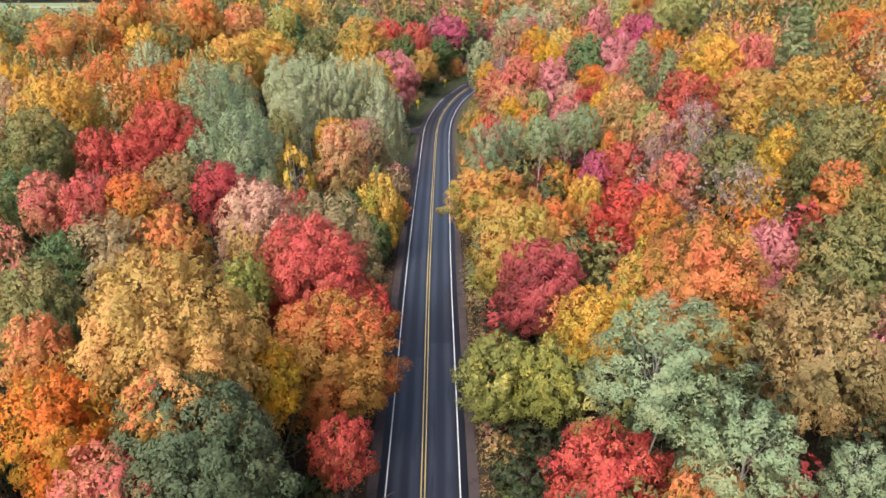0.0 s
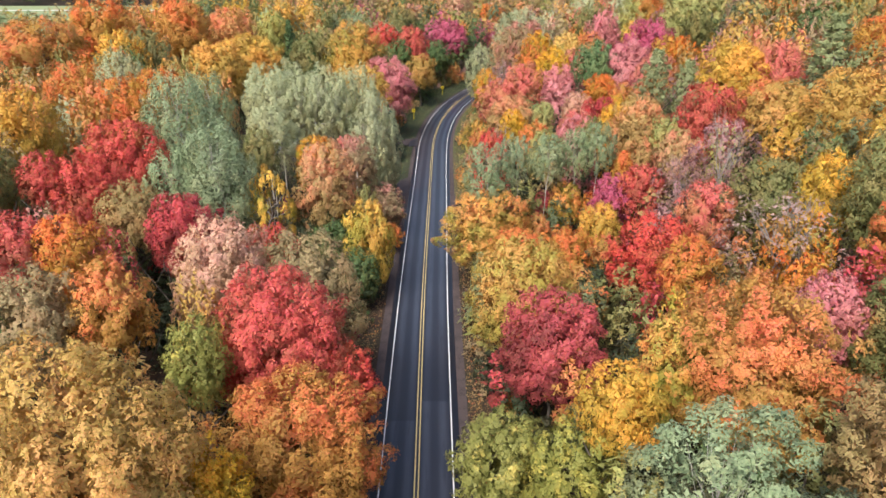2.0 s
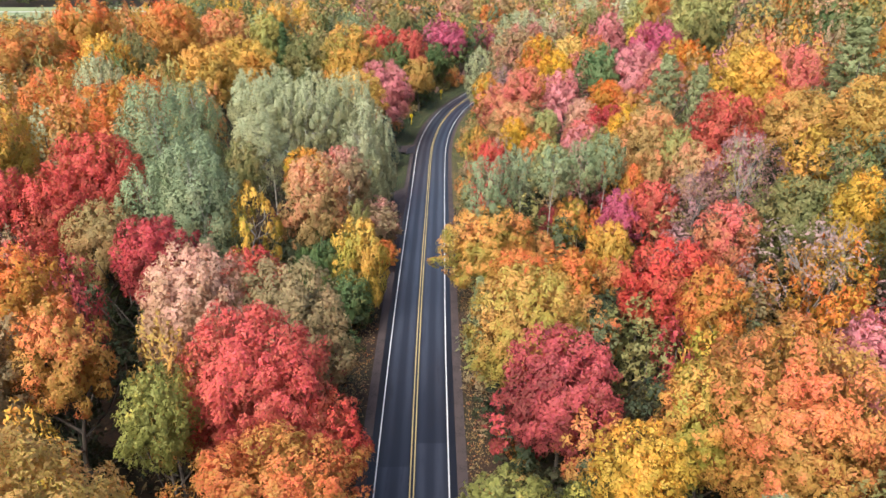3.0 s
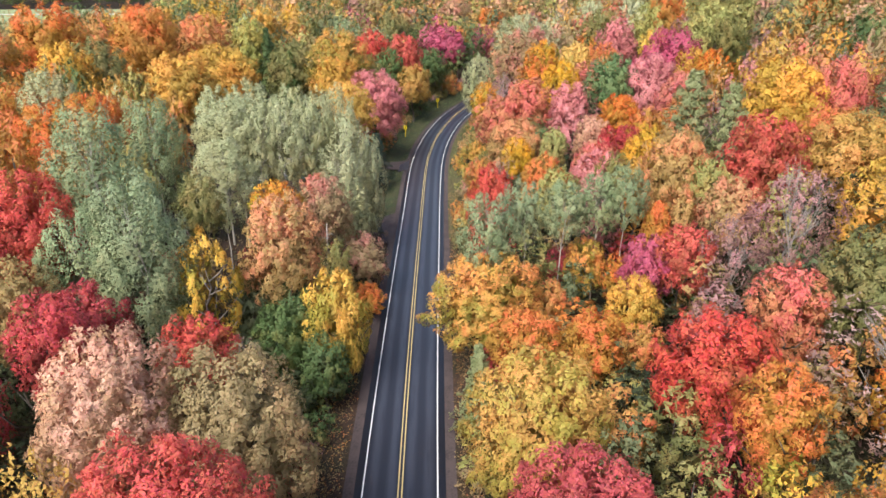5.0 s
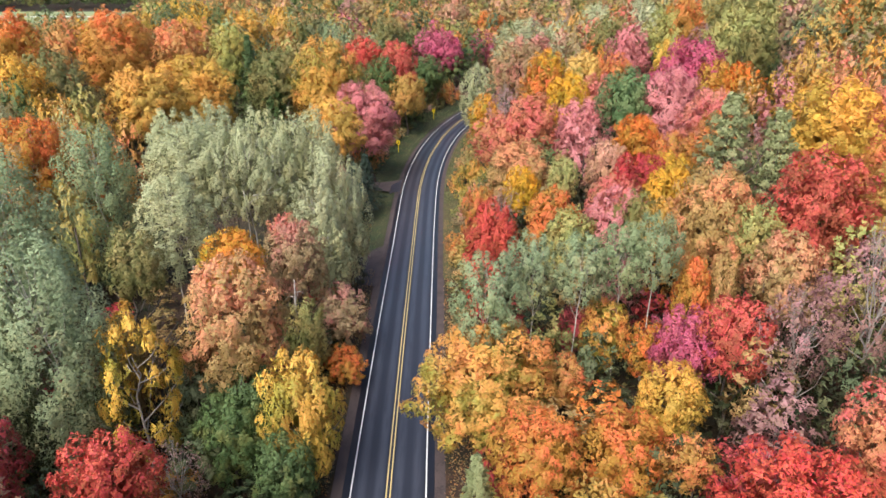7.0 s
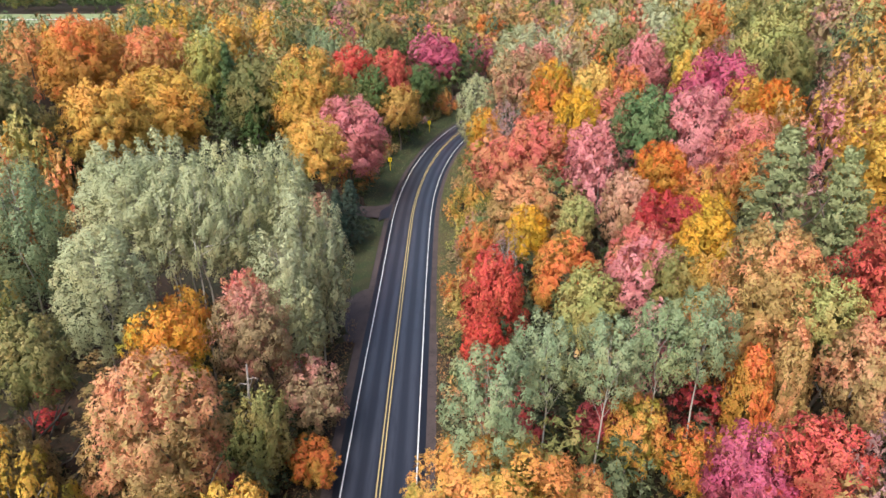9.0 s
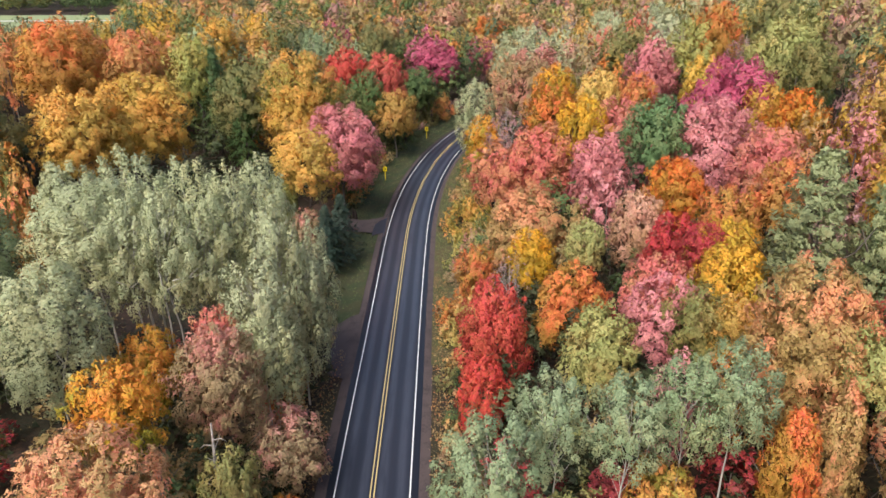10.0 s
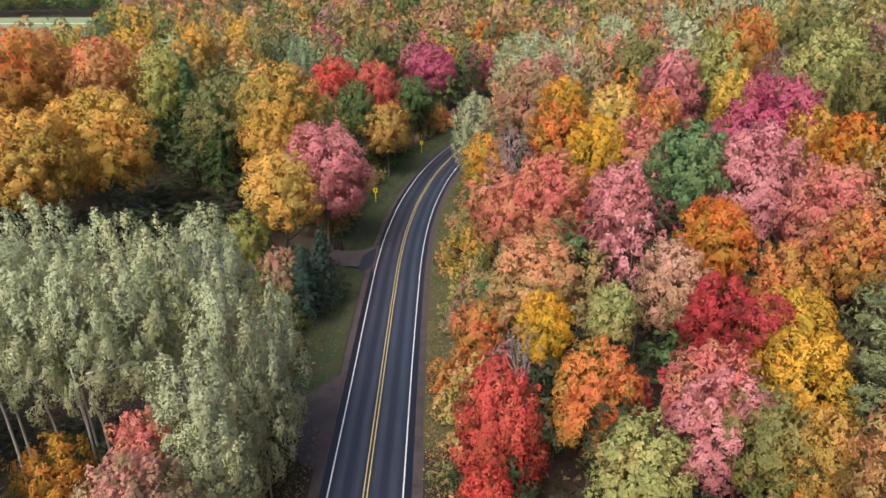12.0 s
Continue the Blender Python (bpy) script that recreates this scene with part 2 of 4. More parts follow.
STEEL = worn_material("galvanised_steel", (150, 152, 154), (118, 120, 122), 12.0, 0.45)
DARK_WOOD = worn_material("dark_wood", (44, 32, 28), (66, 50, 42), 12.0, 0.85)
GREEN_BOARD = worn_material("green_siding", (54, 76, 70), (44, 62, 58), 4.0, 0.7)
WHITE_TRIM = worn_material("white_trim", (226, 226, 222), (196, 196, 192), 6.0, 0.6)
SHINGLE = worn_material("grey_shingle", (82, 84, 88), (58, 60, 64), 7.0, 0.85)
METAL_ROOF = worn_material("pale_metal_roof", (112, 120, 132), (90, 98, 110), 3.0, 0.5)
GLASS = worn_material("window_glass", (30, 36, 42), (42, 48, 54), 1.0, 0.08, bump=0.0)


# ---- mesh helpers ----
def mesh_of(name, verts, faces, material, uvs=None, smooth=False, normals=None):
    me = bpy.data.meshes.new(name)
    me.from_pydata(verts, [], faces)
    if uvs is not None:
        layer = me.uv_layers.new(name="UVMap")
        flat = np.array([uvs[i] for f in faces for i in f], dtype=np.float32).ravel()
        layer.data.foreach_set("uv", flat)
    me.materials.append(material)
    if smooth or normals is not None:
        me.polygons.foreach_set("use_smooth", [True] * len(me.polygons))
    me.update()
    if normals is not None:
        me.normals_split_custom_set_from_vertices(normals)
    return me


def part(name, data, parent, label=""):
    """Hangs a mesh under a thing, or under a part."""
    ob = new(name, data)
    ob.parent = parent
    if label:
        ob["label"] = label
    return ob


def part_of(name, bm, material, parent, label="", smooth=False):
    me = bpy.data.meshes.new(name)
    bm.to_mesh(me)
    bm.free()
    me.materials.append(material)
    if smooth:
        me.polygons.foreach_set("use_smooth", [True] * len(me.polygons))
    return part(name, me, parent, label)


def box(bm, x0, y0, z0, x1, y1, z1, bevel=0.0):
    made = bmesh.ops.create_cube(bm, size=1, matrix=Matrix.LocRotScale(((x0 + x1) / 2, (y0 + y1) / 2, (z0 + z1) / 2), None, (x1 - x0, y1 - y0, z1 - z0)))
    if bevel:
        edges = {e for v in made["verts"] for e in v.link_edges}
        bmesh.ops.bevel(bm, geom=list(edges), offset=bevel, segments=1, affect="EDGES")


def tube(verts, faces, points, radii, sides):
    """Adds a tapered tube along points."""
    start = len(verts)
    for i, (p, r) in enumerate(zip(points, radii)):
        a = Vector(points[max(i - 1, 0)])
        b = Vector(points[min(i + 1, len(points) - 1)])
        axis = (b - a).normalized()
        u = axis.orthogonal().normalized()
        v = axis.cross(u)
        for k in range(sides):
            t = 2 * math.pi * k / sides
            verts.append(tuple(Vector(p) + r * (math.cos(t) * u + math.sin(t) * v)))
    for i in range(len(points) - 1):
        for k in range(sides):
            a, b = start + i * sides + k, start + i * sides + (k + 1) % sides
            faces.append((a, b, b + sides, a + sides))
    faces.append(tuple(start + (len(points) - 1) * sides + k for k in range(sides)))


# ---- trees: unit crowns and trunks, shared by all trees of a kind ----
def unit(v):
    return v / np.maximum(np.linalg.norm(v, axis=1, keepdims=True), 1e-6)


def leaf_sprays(rng, place, normal, size, squash=1.0):
    """Small pointed leaf sprays at places, facing normal; returns vertices and faces."""
    n = len(place)
    side = unit(np.cross(normal, rng.normal(size=(n, 3))))
    across = np.cross(normal, side)
    s = size[:, None]
    wide = s * rng.uniform(0.5, 0.85, (n, 1))
    back = place - side * s * 0.8 - normal * s * rng.uniform(0.0, 0.35, (n, 1))
    verts = np.stack((back - across * wide, place + side * s * 1.2, back + across * wide), 1)
    verts[:, :, 2] = place[:, None, 2] + (verts[:, :, 2] - place[:, None, 2]) * squash
    verts = verts.reshape(-1, 3)
    return verts, np.arange(3 * n).reshape(-1, 3)


def crown_points(seed, lobes, leaves, size, core=0.28, lobe=(0.17, 0.3), squash=1.0, taper=0.0):
    """A domed crown of unit radius: leafy tufts that rise outwards over an uneven envelope, with leaves inside; taper: towards a cone."""
    rng = np.random.default_rng(seed)
    z = np.linspace(-0.8, 0.93, lobes) + rng.normal(0, 0.03, lobes)
    turn = np.arange(lobes) * 2.39996 + rng.normal(0, 0.3, lobes)
    dome = np.where(z > 0, (1 - np.clip(np.abs(z) / 0.98, 0, 1) ** 2.2) ** 0.5, 1 - 0.5 * z * z)
    around = dome * (1 - taper) + taper * np.clip(0.52 - 0.5 * z, 0.03, 1)
    lumps = 1 + 0.11 * np.sin(turn * 2 + rng.uniform(0, 6)) + 0.09 * np.sin(turn * 3 + 4 * z + rng.uniform(0, 6)) + 0.06 * np.sin(turn * 5 - 7 * z + rng.uniform(0, 6))
    radius = rng.uniform(*lobe, lobes) * (1 - 0.35 * taper)
    depth = rng.uniform(0.7, 0.93, lobes)
    reach = np.clip(around * lumps * depth - 0.3 * radius, 0.02, 2)
    middle = np.stack((np.cos(turn) * reach, np.sin(turn) * reach, z * 0.9 * (0.9 + 0.1 * lumps)), 1)
    way = unit(np.stack((np.cos(turn) * around, np.sin(turn) * around, np.maximum(z, -0.1) * 1.2 + 0.35), 1))
    pick = rng.choice(lobes, leaves, p=radius ** 2 / (radius ** 2).sum())
    out = unit(rng.normal(size=(leaves, 3)) + 0.85 * way[pick] + np.array((0, 0, 0.25)))
    arm = out * (radius[pick] * rng.uniform(0.62, 1.1, leaves))[:, None]
    along = (arm * way[pick]).sum(1, keepdims=True)
    place = middle[pick] + arm * 0.9 + way[pick] * along * 0.45
    normal = unit(out + 0.4 * rng.normal(size=(leaves, 3)) + np.array((0, 0, 0.3)))
    sizes = size * rng.uniform(0.6, 1.35, leaves)
    inner = int(leaves * core)
    which = rng.integers(0, lobes, inner)
    way2 = way[which]
    place = np.concatenate((place, middle[which] * rng.uniform(0.5, 0.88, (inner, 1)) + 0.06 * rng.normal(size=(inner, 3))))
    normal = np.concatenate((normal, unit(way2 + 0.5 * rng.normal(size=(inner, 3)))))
    sizes = np.concatenate((sizes, np.full(inner, size * 1.7)))
    swell = unit(place * np.array((1, 1, 0.9)) + np.array((0, 0, 0.25)))
    tuft = np.concatenate((out, way2))
    shade = unit(tuft * 0.6 + swell * 0.6 + 0.07 * rng.normal(size=place.shape))
    return leaf_sprays(rng, place, normal, sizes, squash) + (np.repeat(shade, 3, 0),)


def crown_mesh(name, seed, lobes, leaves, size, core=0.28, lobe=(0.17, 0.3), taper=0.0):
    verts, faces, shade = crown_points(seed, lobes, leaves, size, core, lobe, 1.0, taper)
    return mesh_of(name, verts.tolist(), faces.tolist(), LEAVES["green"], normals=shade.tolist())


def aspen_mesh(name, seed, lobes, leaves, size, squash=0.6):
    """An aspen crown: fine leaves in soft tufts, thinner towards the foot, so that the pale limbs show."""
    rng = np.random.default_rng(seed)
    verts, faces, shade = crown_points(seed, lobes, leaves, size, 0.14, (0.1, 0.21), squash)
    height = verts.reshape(-1, 3, 3)[:, :, 2].mean(1)
    keep = np.repeat(rng.random(len(height)) < np.clip(0.95 + 0.55 * height, 0.35, 1), 3)
    verts, shade = verts[keep], shade[keep]
    return mesh_of(name, verts.tolist(), np.arange(len(verts)).reshape(-1, 3).tolist(), LEAVES["sage"], normals=shade.tolist())


def needle_mesh(name, seed, levels, arms, leaves, size, droop, thin):
    """A conifer crown from 0 to 1: whorls of boughs, each a row of needle sprays."""
    rng = np.random.default_rng(seed)
    place, normal = [], []
    per = max(3, leaves // (levels * arms))
    for i in range(levels):
        z = (i + 0.5) / levels
        reach = (1 - z) ** thin * rng.uniform(0.85, 1.1) + 0.06
        turn = rng.uniform(0, 6.28)
        for k in range(arms):
            a = turn + 6.2832 * k / arms + rng.normal(0, 0.18)
            length = reach * rng.uniform(0.55, 1.2)
            t = rng.uniform(0.15, 1, per) ** 0.7
            side = rng.normal(0, 0.085, per) * (1.2 - t)
            x = np.cos(a) * length * t - np.sin(a) * side
            y = np.sin(a) * length * t + np.cos(a) * side
            zz = z + 0.05 * t - droop * t * t * length + rng.normal(0, 0.012, per)
            place.append(np.stack((x, y, zz), 1))
            normal.append(np.stack((np.full(per, np.cos(a) * 0.35), np.full(per, np.sin(a) * 0.35), np.ones(per)), 1))
    place = np.concatenate(place)
    normal = unit(np.concatenate(normal) + 0.45 * rng.normal(size=place.shape))
    verts, faces = leaf_sprays(rng, place, normal, size * rng.uniform(0.6, 1.3, len(place)), 0.4)
    shade = unit(normal * 0.5 + unit(place * np.array((1, 1, 0)) + np.array((0, 0, 0.35))) * 0.8)
    return mesh_of(name, verts.tolist(), faces.tolist(), LEAVES["pine"], normals=np.repeat(shade, 3, 0).tolist())


def trunk_mesh(name, seed, material, limbs, first, width, fork=0.0):
    """A trunk one unit high, tapered and slightly bent, with limbs that rise into the crown."""
    rng = random.Random(seed)
    verts, faces = [], []
    sway = 0.018 if fork == 0 else 0.007
    bend = [(rng.uniform(-1, 1) * sway * i, rng.uniform(-1, 1) * sway * i) for i in range(7)]
    spine = [(bend[i][0], bend[i][1], i / 6 * 0.93) for i in range(7)]
    tube(verts, faces, spine, [width * (1.25 if i == 0 else 1.0 - 0.14 * i) for i in range(7)], 7)
    for k in range(limbs):
        f = first + (0.86 - first) * (k + rng.random() * 0.6) / limbs
        i = min(5, int(f / 0.93 * 6))
        s = f / 0.93 * 6 - i
        p = Vector(spine[i]).lerp(Vector(spine[i + 1]), s)
        a = k * 2.4 + rng.uniform(-0.4, 0.4)
        length = (1.0 - f) * rng.uniform(0.45, 0.7) + (0.05 if fork == 0 else 0.1)
        way = Vector((math.cos(a), math.sin(a), rng.uniform(0.7, 1.3) + fork)).normalized()
        q = p + way * length * 0.5 + Vector((0, 0, -0.02))
        e = q + (way + Vector((rng.uniform(-0.3, 0.3), rng.uniform(-0.3, 0.3), 0.5))).normalized() * length * 0.5
        thick = width * (0.45 if fork == 0 else 0.2)
        tube(verts, faces, [p, q, e], [thick, thick * 0.65, thick * 0.2], 4)
    return mesh_of(name, verts, faces, material, smooth=True)


def twig_mesh(name, seed):
    """Bare limbs that fork into fine twigs, from 0 to 1 high."""
    rng = random.Random(seed)
    verts, faces = [], []

    def grow(p, way, length, width, level):
        q = p + way * length
        m = (p + q) / 2 + Vector((rng.uniform(-1, 1), rng.uniform(-1, 1), 0)) * length * 0.08
        tube(verts, faces, [p, m, q], [width, width * 0.8, width * 0.5], 3)
        if level == 0:
            return
        for _ in range(4 if level > 1 else 3):
            turn = Vector((rng.gauss(0, 0.55), rng.gauss(0, 0.55), rng.uniform(0.0, 0.45)))
            grow(m.lerp(q, rng.uniform(0.1, 1)), (way + turn).normalized(), length * rng.uniform(0.5, 0.72), width * 0.5, level - 1)

    for k in range(7):
        a = k * 0.9 + rng.uniform(-0.3, 0.3)
        grow(Vector((0, 0, 0.05 * k)), Vector((math.cos(a) * 0.75, math.sin(a) * 0.75, 1)).normalized(), rng.uniform(0.34, 0.46), 0.013, 3)
    return mesh_of(name, verts, faces, TWIG)


CROWNS = {
    "round": {"huge": [crown_mesh("wide_crown", 6 + i, 260, 24000, 0.0245, lobe=(0.08, 0.17)) for i in range(4)],
              "large": [crown_mesh("broad_crown", 11 + i, 170, 12000, 0.033, lobe=(0.10, 0.2)) for i in range(4)],
              "near": [crown_mesh("maple_crown", 21 + i, 130, 7600, 0.041, lobe=(0.11, 0.22)) for i in range(7)],
              "middle": [crown_mesh("maple_crown_fine", 31 + i, 110, 4700, 0.05, lobe=(0.12, 0.24)) for i in range(6)],
              "far": [crown_mesh("maple_crown_small", 51 + i, 60, 1900, 0.078) for i in range(4)]},
    "spire": {"near": [crown_mesh("slender_crown", 131 + i, 120, 5200, 0.046, lobe=(0.12, 0.24), taper=0.5) for i in range(4)]},
    "plume": {"large": [aspen_mesh("broad_aspen_crown", 65 + i, 170, 20000, 0.026) for i in range(2)],
              "near": [aspen_mesh("aspen_crown", 71 + i, 130, 12000, 0.034) for i in range(5)],
              "middle": [aspen_mesh("aspen_crown_fine", 81 + i, 100, 8000, 0.041) for i in range(3)],
              "far": [aspen_mesh("aspen_crown_small", 91 + i, 60, 2200, 0.075) for i in range(2)],
              "open": [aspen_mesh("open_aspen_crown", 97, 64, 12000, 0.026, 0.9)]},
    "low_plume": {"near": [aspen_mesh("low_aspen_crown", 61 + i, 80, 9000, 0.034, 0.8) for i in range(4)]},
    "bare": {"near": [crown_mesh("sparse_crown", 101 + i, 60, 1300, 0.036, core=0.0) for i in range(3)],
             "thin": [crown_mesh("thin_crown", 141 + i, 90, 3600, 0.034, core=0.05, lobe=(0.12, 0.22)) for i in range(3)]},
    "open": {"near": [crown_mesh("open_crown", 151 + i, 46, 4200, 0.042, core=0.02, lobe=(0.12, 0.2)) for i in range(3)]},
    "pine": {"near": [needle_mesh("pine_crown", 111 + i, 17, 7, 9000, 0.042, 0.0, 0.72) for i in range(3)]},
    "spruce": {"near": [needle_mesh("spruce_crown", 121 + i, 20, 9, 5000, 0.06, 0.12, 0.95) for i in range(2)]},
}
TRUNKS = {
    "round": [trunk_mesh("maple_trunk", 5 + i, BARK, 9, 0.32, 0.014) for i in range(3)],
    "plume": [trunk_mesh("aspen_trunk", 15 + i, BIRCH, 20, 0.56, 0.0064, 1.6) for i in range(4)],
    "bare": [trunk_mesh("bare_trunk", 25 + i, TWIG, 8, 0.3, 0.012) for i in range(2)],
    "open": [trunk_mesh("open_trunk", 55, TWIG, 14, 0.3, 0.011)],
    "spire": [trunk_mesh("young_trunk", 45, BARK, 7, 0.3, 0.01)],
    "pine": [trunk_mesh("pine_trunk", 35, BARK, 6, 0.3, 0.013)],
    "spruce": [trunk_mesh("spruce_trunk", 36, BARK, 4, 0.3, 0.013)],
}
TWIGS = [twig_mesh("bare_twigs", 41 + i) for i in range(3)]
KIND_OF = {"aspen": "plume", "sage": "plume", "pine": "pine", "spruce": "spruce", "grey": "bare"}
KIND_WORDS = {"round": "maple", "spire": "slender young maple", "open": "thinning maple", "plume": "aspen", "pine": "pine tree", "spruce": "spruce", "bare": "half bare tree"}
KIND_NAMES = {"round": "maple_tree", "spire": "maple_tree", "open": "maple_tree", "plume": "aspen_tree", "pine": "pine_tree", "spruce": "spruce_tree", "bare": "bare_tree"}
dice = random.Random(4)
STANDING = []


def tree(tone, x, y, r, h, detail="", kind="", share=0.0, group="trees of the autumn wood"):
    """One tree: its foot at x, y, crown radius r, height h; share: how much of the height the crown takes."""
    kind = kind or KIND_OF.get(tone, "round")
    if not detail:
        leaf = (0.125 if y < 165 else 0.20 if y < 235 else 0.28) / (r * 1.24)
        detail = "thin" if kind == "bare" and tone != "grey" else "huge" if y < 66 and r > 4.1 and kind == "round" else "far" if leaf > 0.055 else "middle" if leaf > 0.034 else "near" if leaf > 0.025 else "large"
    meshes = CROWNS[kind].get(detail) or CROWNS[kind]["near"]
    if kind == "plume" and 0 < share < 0.62 and r < 4:
        meshes = CROWNS["low_plume"]["near"]
    STANDING.append((x, y, r, h, tone))
    root = new(KIND_NAMES[kind])
    root.empty_display_size = 0.5
    root.matrix_world = pose(x, y, terrain(x, y) - 0.05, 0, 0, dice.uniform(0, 360))
    where = "beside the road" if abs(x - road_x(y)) < 13 else "on the wooded hillside" if x > road_x(y) else "in the wood"
    size = "tall " if h > 19 else "small " if h < 10 else ""
    tagged(root, (size if kind not in ("bare", "open", "spire") else "") + KIND_WORDS[kind] + " with " + PALETTE[tone][4] + " " + where, "tree", group)
    trunk = part("trunk", dice.choice(TRUNKS[kind]), root)
    trunk.scale = (h, h, h * (0.96 if kind in ("pine", "spruce", "plume") else 0.86))
    crown = part("crown", dice.choice(meshes), root)
    if kind in ("pine", "spruce"):
        wide = r * (1.7 if kind == "pine" else 1.1)
        crown.location = (0, 0, h * 0.14)
        crown.scale = (wide, wide, h * 0.88)
    else:
        tall = share / 2 * h if share else min(max(0.36 * h, 0.95 * r), 1.6 * r) if kind != "plume" else min(max(0.42 * h, r), 2.6 * r)
        wide = r * 1.24
        crown.location = (0, 0, h - tall)
        oval = dice.uniform(0.92, 1.08)
        crown.scale = (wide * oval, wide / oval, tall)
    crown.rotation_euler = (0, 0, dice.uniform(0, 6.28))
    crown.material_slots[0].link = "OBJECT"
    crown.material_slots[0].material = LEAVES[tone]
    if kind == "bare":
        twigs = part("limb", dice.choice(TWIGS), root, "bare pale grey limb with fine twigs")
        twigs.location = (0, 0, h * 0.42)
        twigs.scale = (r * 1.2, r * 1.2, h * 0.64)
    return root


# ---- ground, road ----
def grid_mesh(name, xs, ys, height, material):
    verts = [(x, y, height(x, y)) for y in ys for x in xs]
    w = len(xs)
    faces = [(j * w + i, j * w + i + 1, (j + 1) * w + i + 1, (j + 1) * w + i) for j in range(len(ys) - 1) for i in range(w - 1)]
    return mesh_of(name, verts, faces, material, smooth=True)


def spread(stops):
    """Even steps from stop to stop: (end, step) pairs after a start."""
    out = [stops[0]]
    for end, step in stops[1:]:
        while out[-1] < end - 1e-6:
            out.append(min(end, out[-1] + step))
    return out


xs = spread([-2500, (-400, 300), (-120, 20), (-40, 5), (-14, 2), (24, 0.8), (60, 2), (160, 8), (400, 20), (2500, 300)])
ys = spread([-600, (-40, 80), (340, 2), (420, 8), (700, 20), (3000, 300)])


def bed(x, y):
    """The ground, sunk a little under the road and its shoulders."""
    return terrain(x, y) - 0.12 * (1 - ease(5.2, 6.4, abs(x - road_x(y)))) - 0.02


tagged(new("ground", grid_mesh("ground", xs, ys, bed, FLOOR)), "forest floor of brown fallen leaves and bare earth", "ground", "", "structure")


def half_width(y):
    """From the centre to the white edge line."""
    return 3.35 + 0.3 * ease(150, 205, y)


def ribbon(name, stations, left, right, lift, material, uv=False):
    """A strip that follows the road between two offsets from its centre; each offset is a function of the station."""
    verts, faces, uvs = [], [], []
    cuts = 8 if uv else 1
    for y in stations:
        d = (road_x(y + 0.5) - road_x(y - 0.5))
        n = Vector((1, -d, 0)).normalized()
        c = Vector((road_x(y), y, road_z(y)))
        for k in range(cuts + 1):
            off = left(y) + (right(y) - left(y)) * k / cuts
            fall = -0.018 * abs(off) - 0.05 * max(0, abs(off) - 4.2)
            p = c + n * off
            verts.append((p.x, p.y, p.z + lift + fall + 0.06))
            uvs.append((off, y))
    w = cuts + 1
    for j in range(len(stations) - 1):
        for k in range(cuts):
            a = j * w + k
            faces.append((a, a + 1, a + w + 1, a + w))
    return mesh_of(name, verts, faces, material, uvs, smooth=True)


stations = spread([-80, (180, 4), (345, 1.5)])
road = new("road", ribbon("road", stations, lambda y: -half_width(y) - 0.75, lambda y: half_width(y) + 0.75, 0.0, ASPHALT, True))
tagged(road, "two-lane asphalt road with pale wheel tracks, curving into the wood", "road", "", "structure")
for name, side in (("shoulder", -1), ("shoulder", 1)):
    if side < 0:
        me = ribbon(name, stations, lambda y: -half_width(y) - 1.75, lambda y: -half_width(y) - 0.7, -0.012, GRAVEL)
    else:
        me = ribbon(name, stations, lambda y: half_width(y) + 0.7, lambda y: half_width(y) + 1.75, -0.012, GRAVEL)
    tagged(new(name, me), "brownish gravel shoulder along the asphalt road", "road shoulder", "", "structure")
for name, shift, width, mat, words in (("edge_line", -1, 0.13, WHITE_LINE, "painted white edge line on the asphalt road"),
                                       ("edge_line", 1, 0.13, WHITE_LINE, "painted white edge line on the asphalt road"),
                                       ("centre_line", -0.17, 0.12, YELLOW_LINE, "painted yellow centre line on the asphalt road"),
                                       ("centre_line", 0.17, 0.12, YELLOW_LINE, "painted yellow centre line on the asphalt road")):
    if abs(shift) == 1:
        me = ribbon(name, stations, lambda y: shift * half_width(y) - width / 2, lambda y: shift * half_width(y) + width / 2, 0.006, mat)
    else:
        me = ribbon(name, stations, lambda y: shift - width / 2, lambda y: shift + width / 2, 0.006, mat)
    tagged(new(name, me), words, "road marking", "", "structure")


# ---- the wood: trees that stand out, from the start of the road on ----
tree("coral", -20.0, 33.0, 2.7, 17.5)
tree("aspen", 24.8, 33.8, 1.8, 14.1, share=0.48)
tree("aspen", 18.0, 34.5, 3.2, 18.1, share=0.48)
tree("orange", 16.2, 34.7, 2.2, 14.2)
tree("dgreen", -14.8, 35.1, 4.8, 21.0)
tree("orange", -17.6, 35.6, 1.5, 20.9)
tree("orange", -24.2, 36.5, 3.0, 20.1)
tree("red", 11.5, 39.2, 3.5, 14.3)
tree("aspen", 14.6, 40.1, 4.2, 22.7, "open", share=0.42)
tree("tan", -18.6, 41.8, 5.8, 26.0)
tree("orange", -27.7, 41.9, 2.1, 20.8)
tree("red", -7.6, 43.3, 1.9, 12.9)
tree("brown", 27.1, 43.7, 3.8, 19.1)
tree("gold", -13.1, 45.0, 2.2, 18.2)
tree("olive", -31.0, 48.1, 3.1, 21.6)
tree("lemon", 9.7, 53.6, 2.7, 13.1)
tree("rust", -9.8, 53.9, 4.6, 18.0)
tree("gold", 12.9, 54.1, 2.4, 17.3)
tree("orange", 23.0, 56.6, 5.2, 19.7)
tree("lemon", 5.1, 57.0, 3.3, 12.2)
tree("olive", 35.7, 57.8, 3.9, 16.6)
tree("lemon", -18.0, 58.6, 2.3, 18.7)
tree("green", -34.1, 58.9, 2.2, 19.7)
tree("ochre", 18.5, 59.2, 3.0, 17.0)
tree("brown", -30.5, 60.1, 3.3, 21.3)
tree("orange", -25.5, 61.7, 2.8, 21.8)
tree("pink", 31.1, 62.3, 2.4, 15.5)
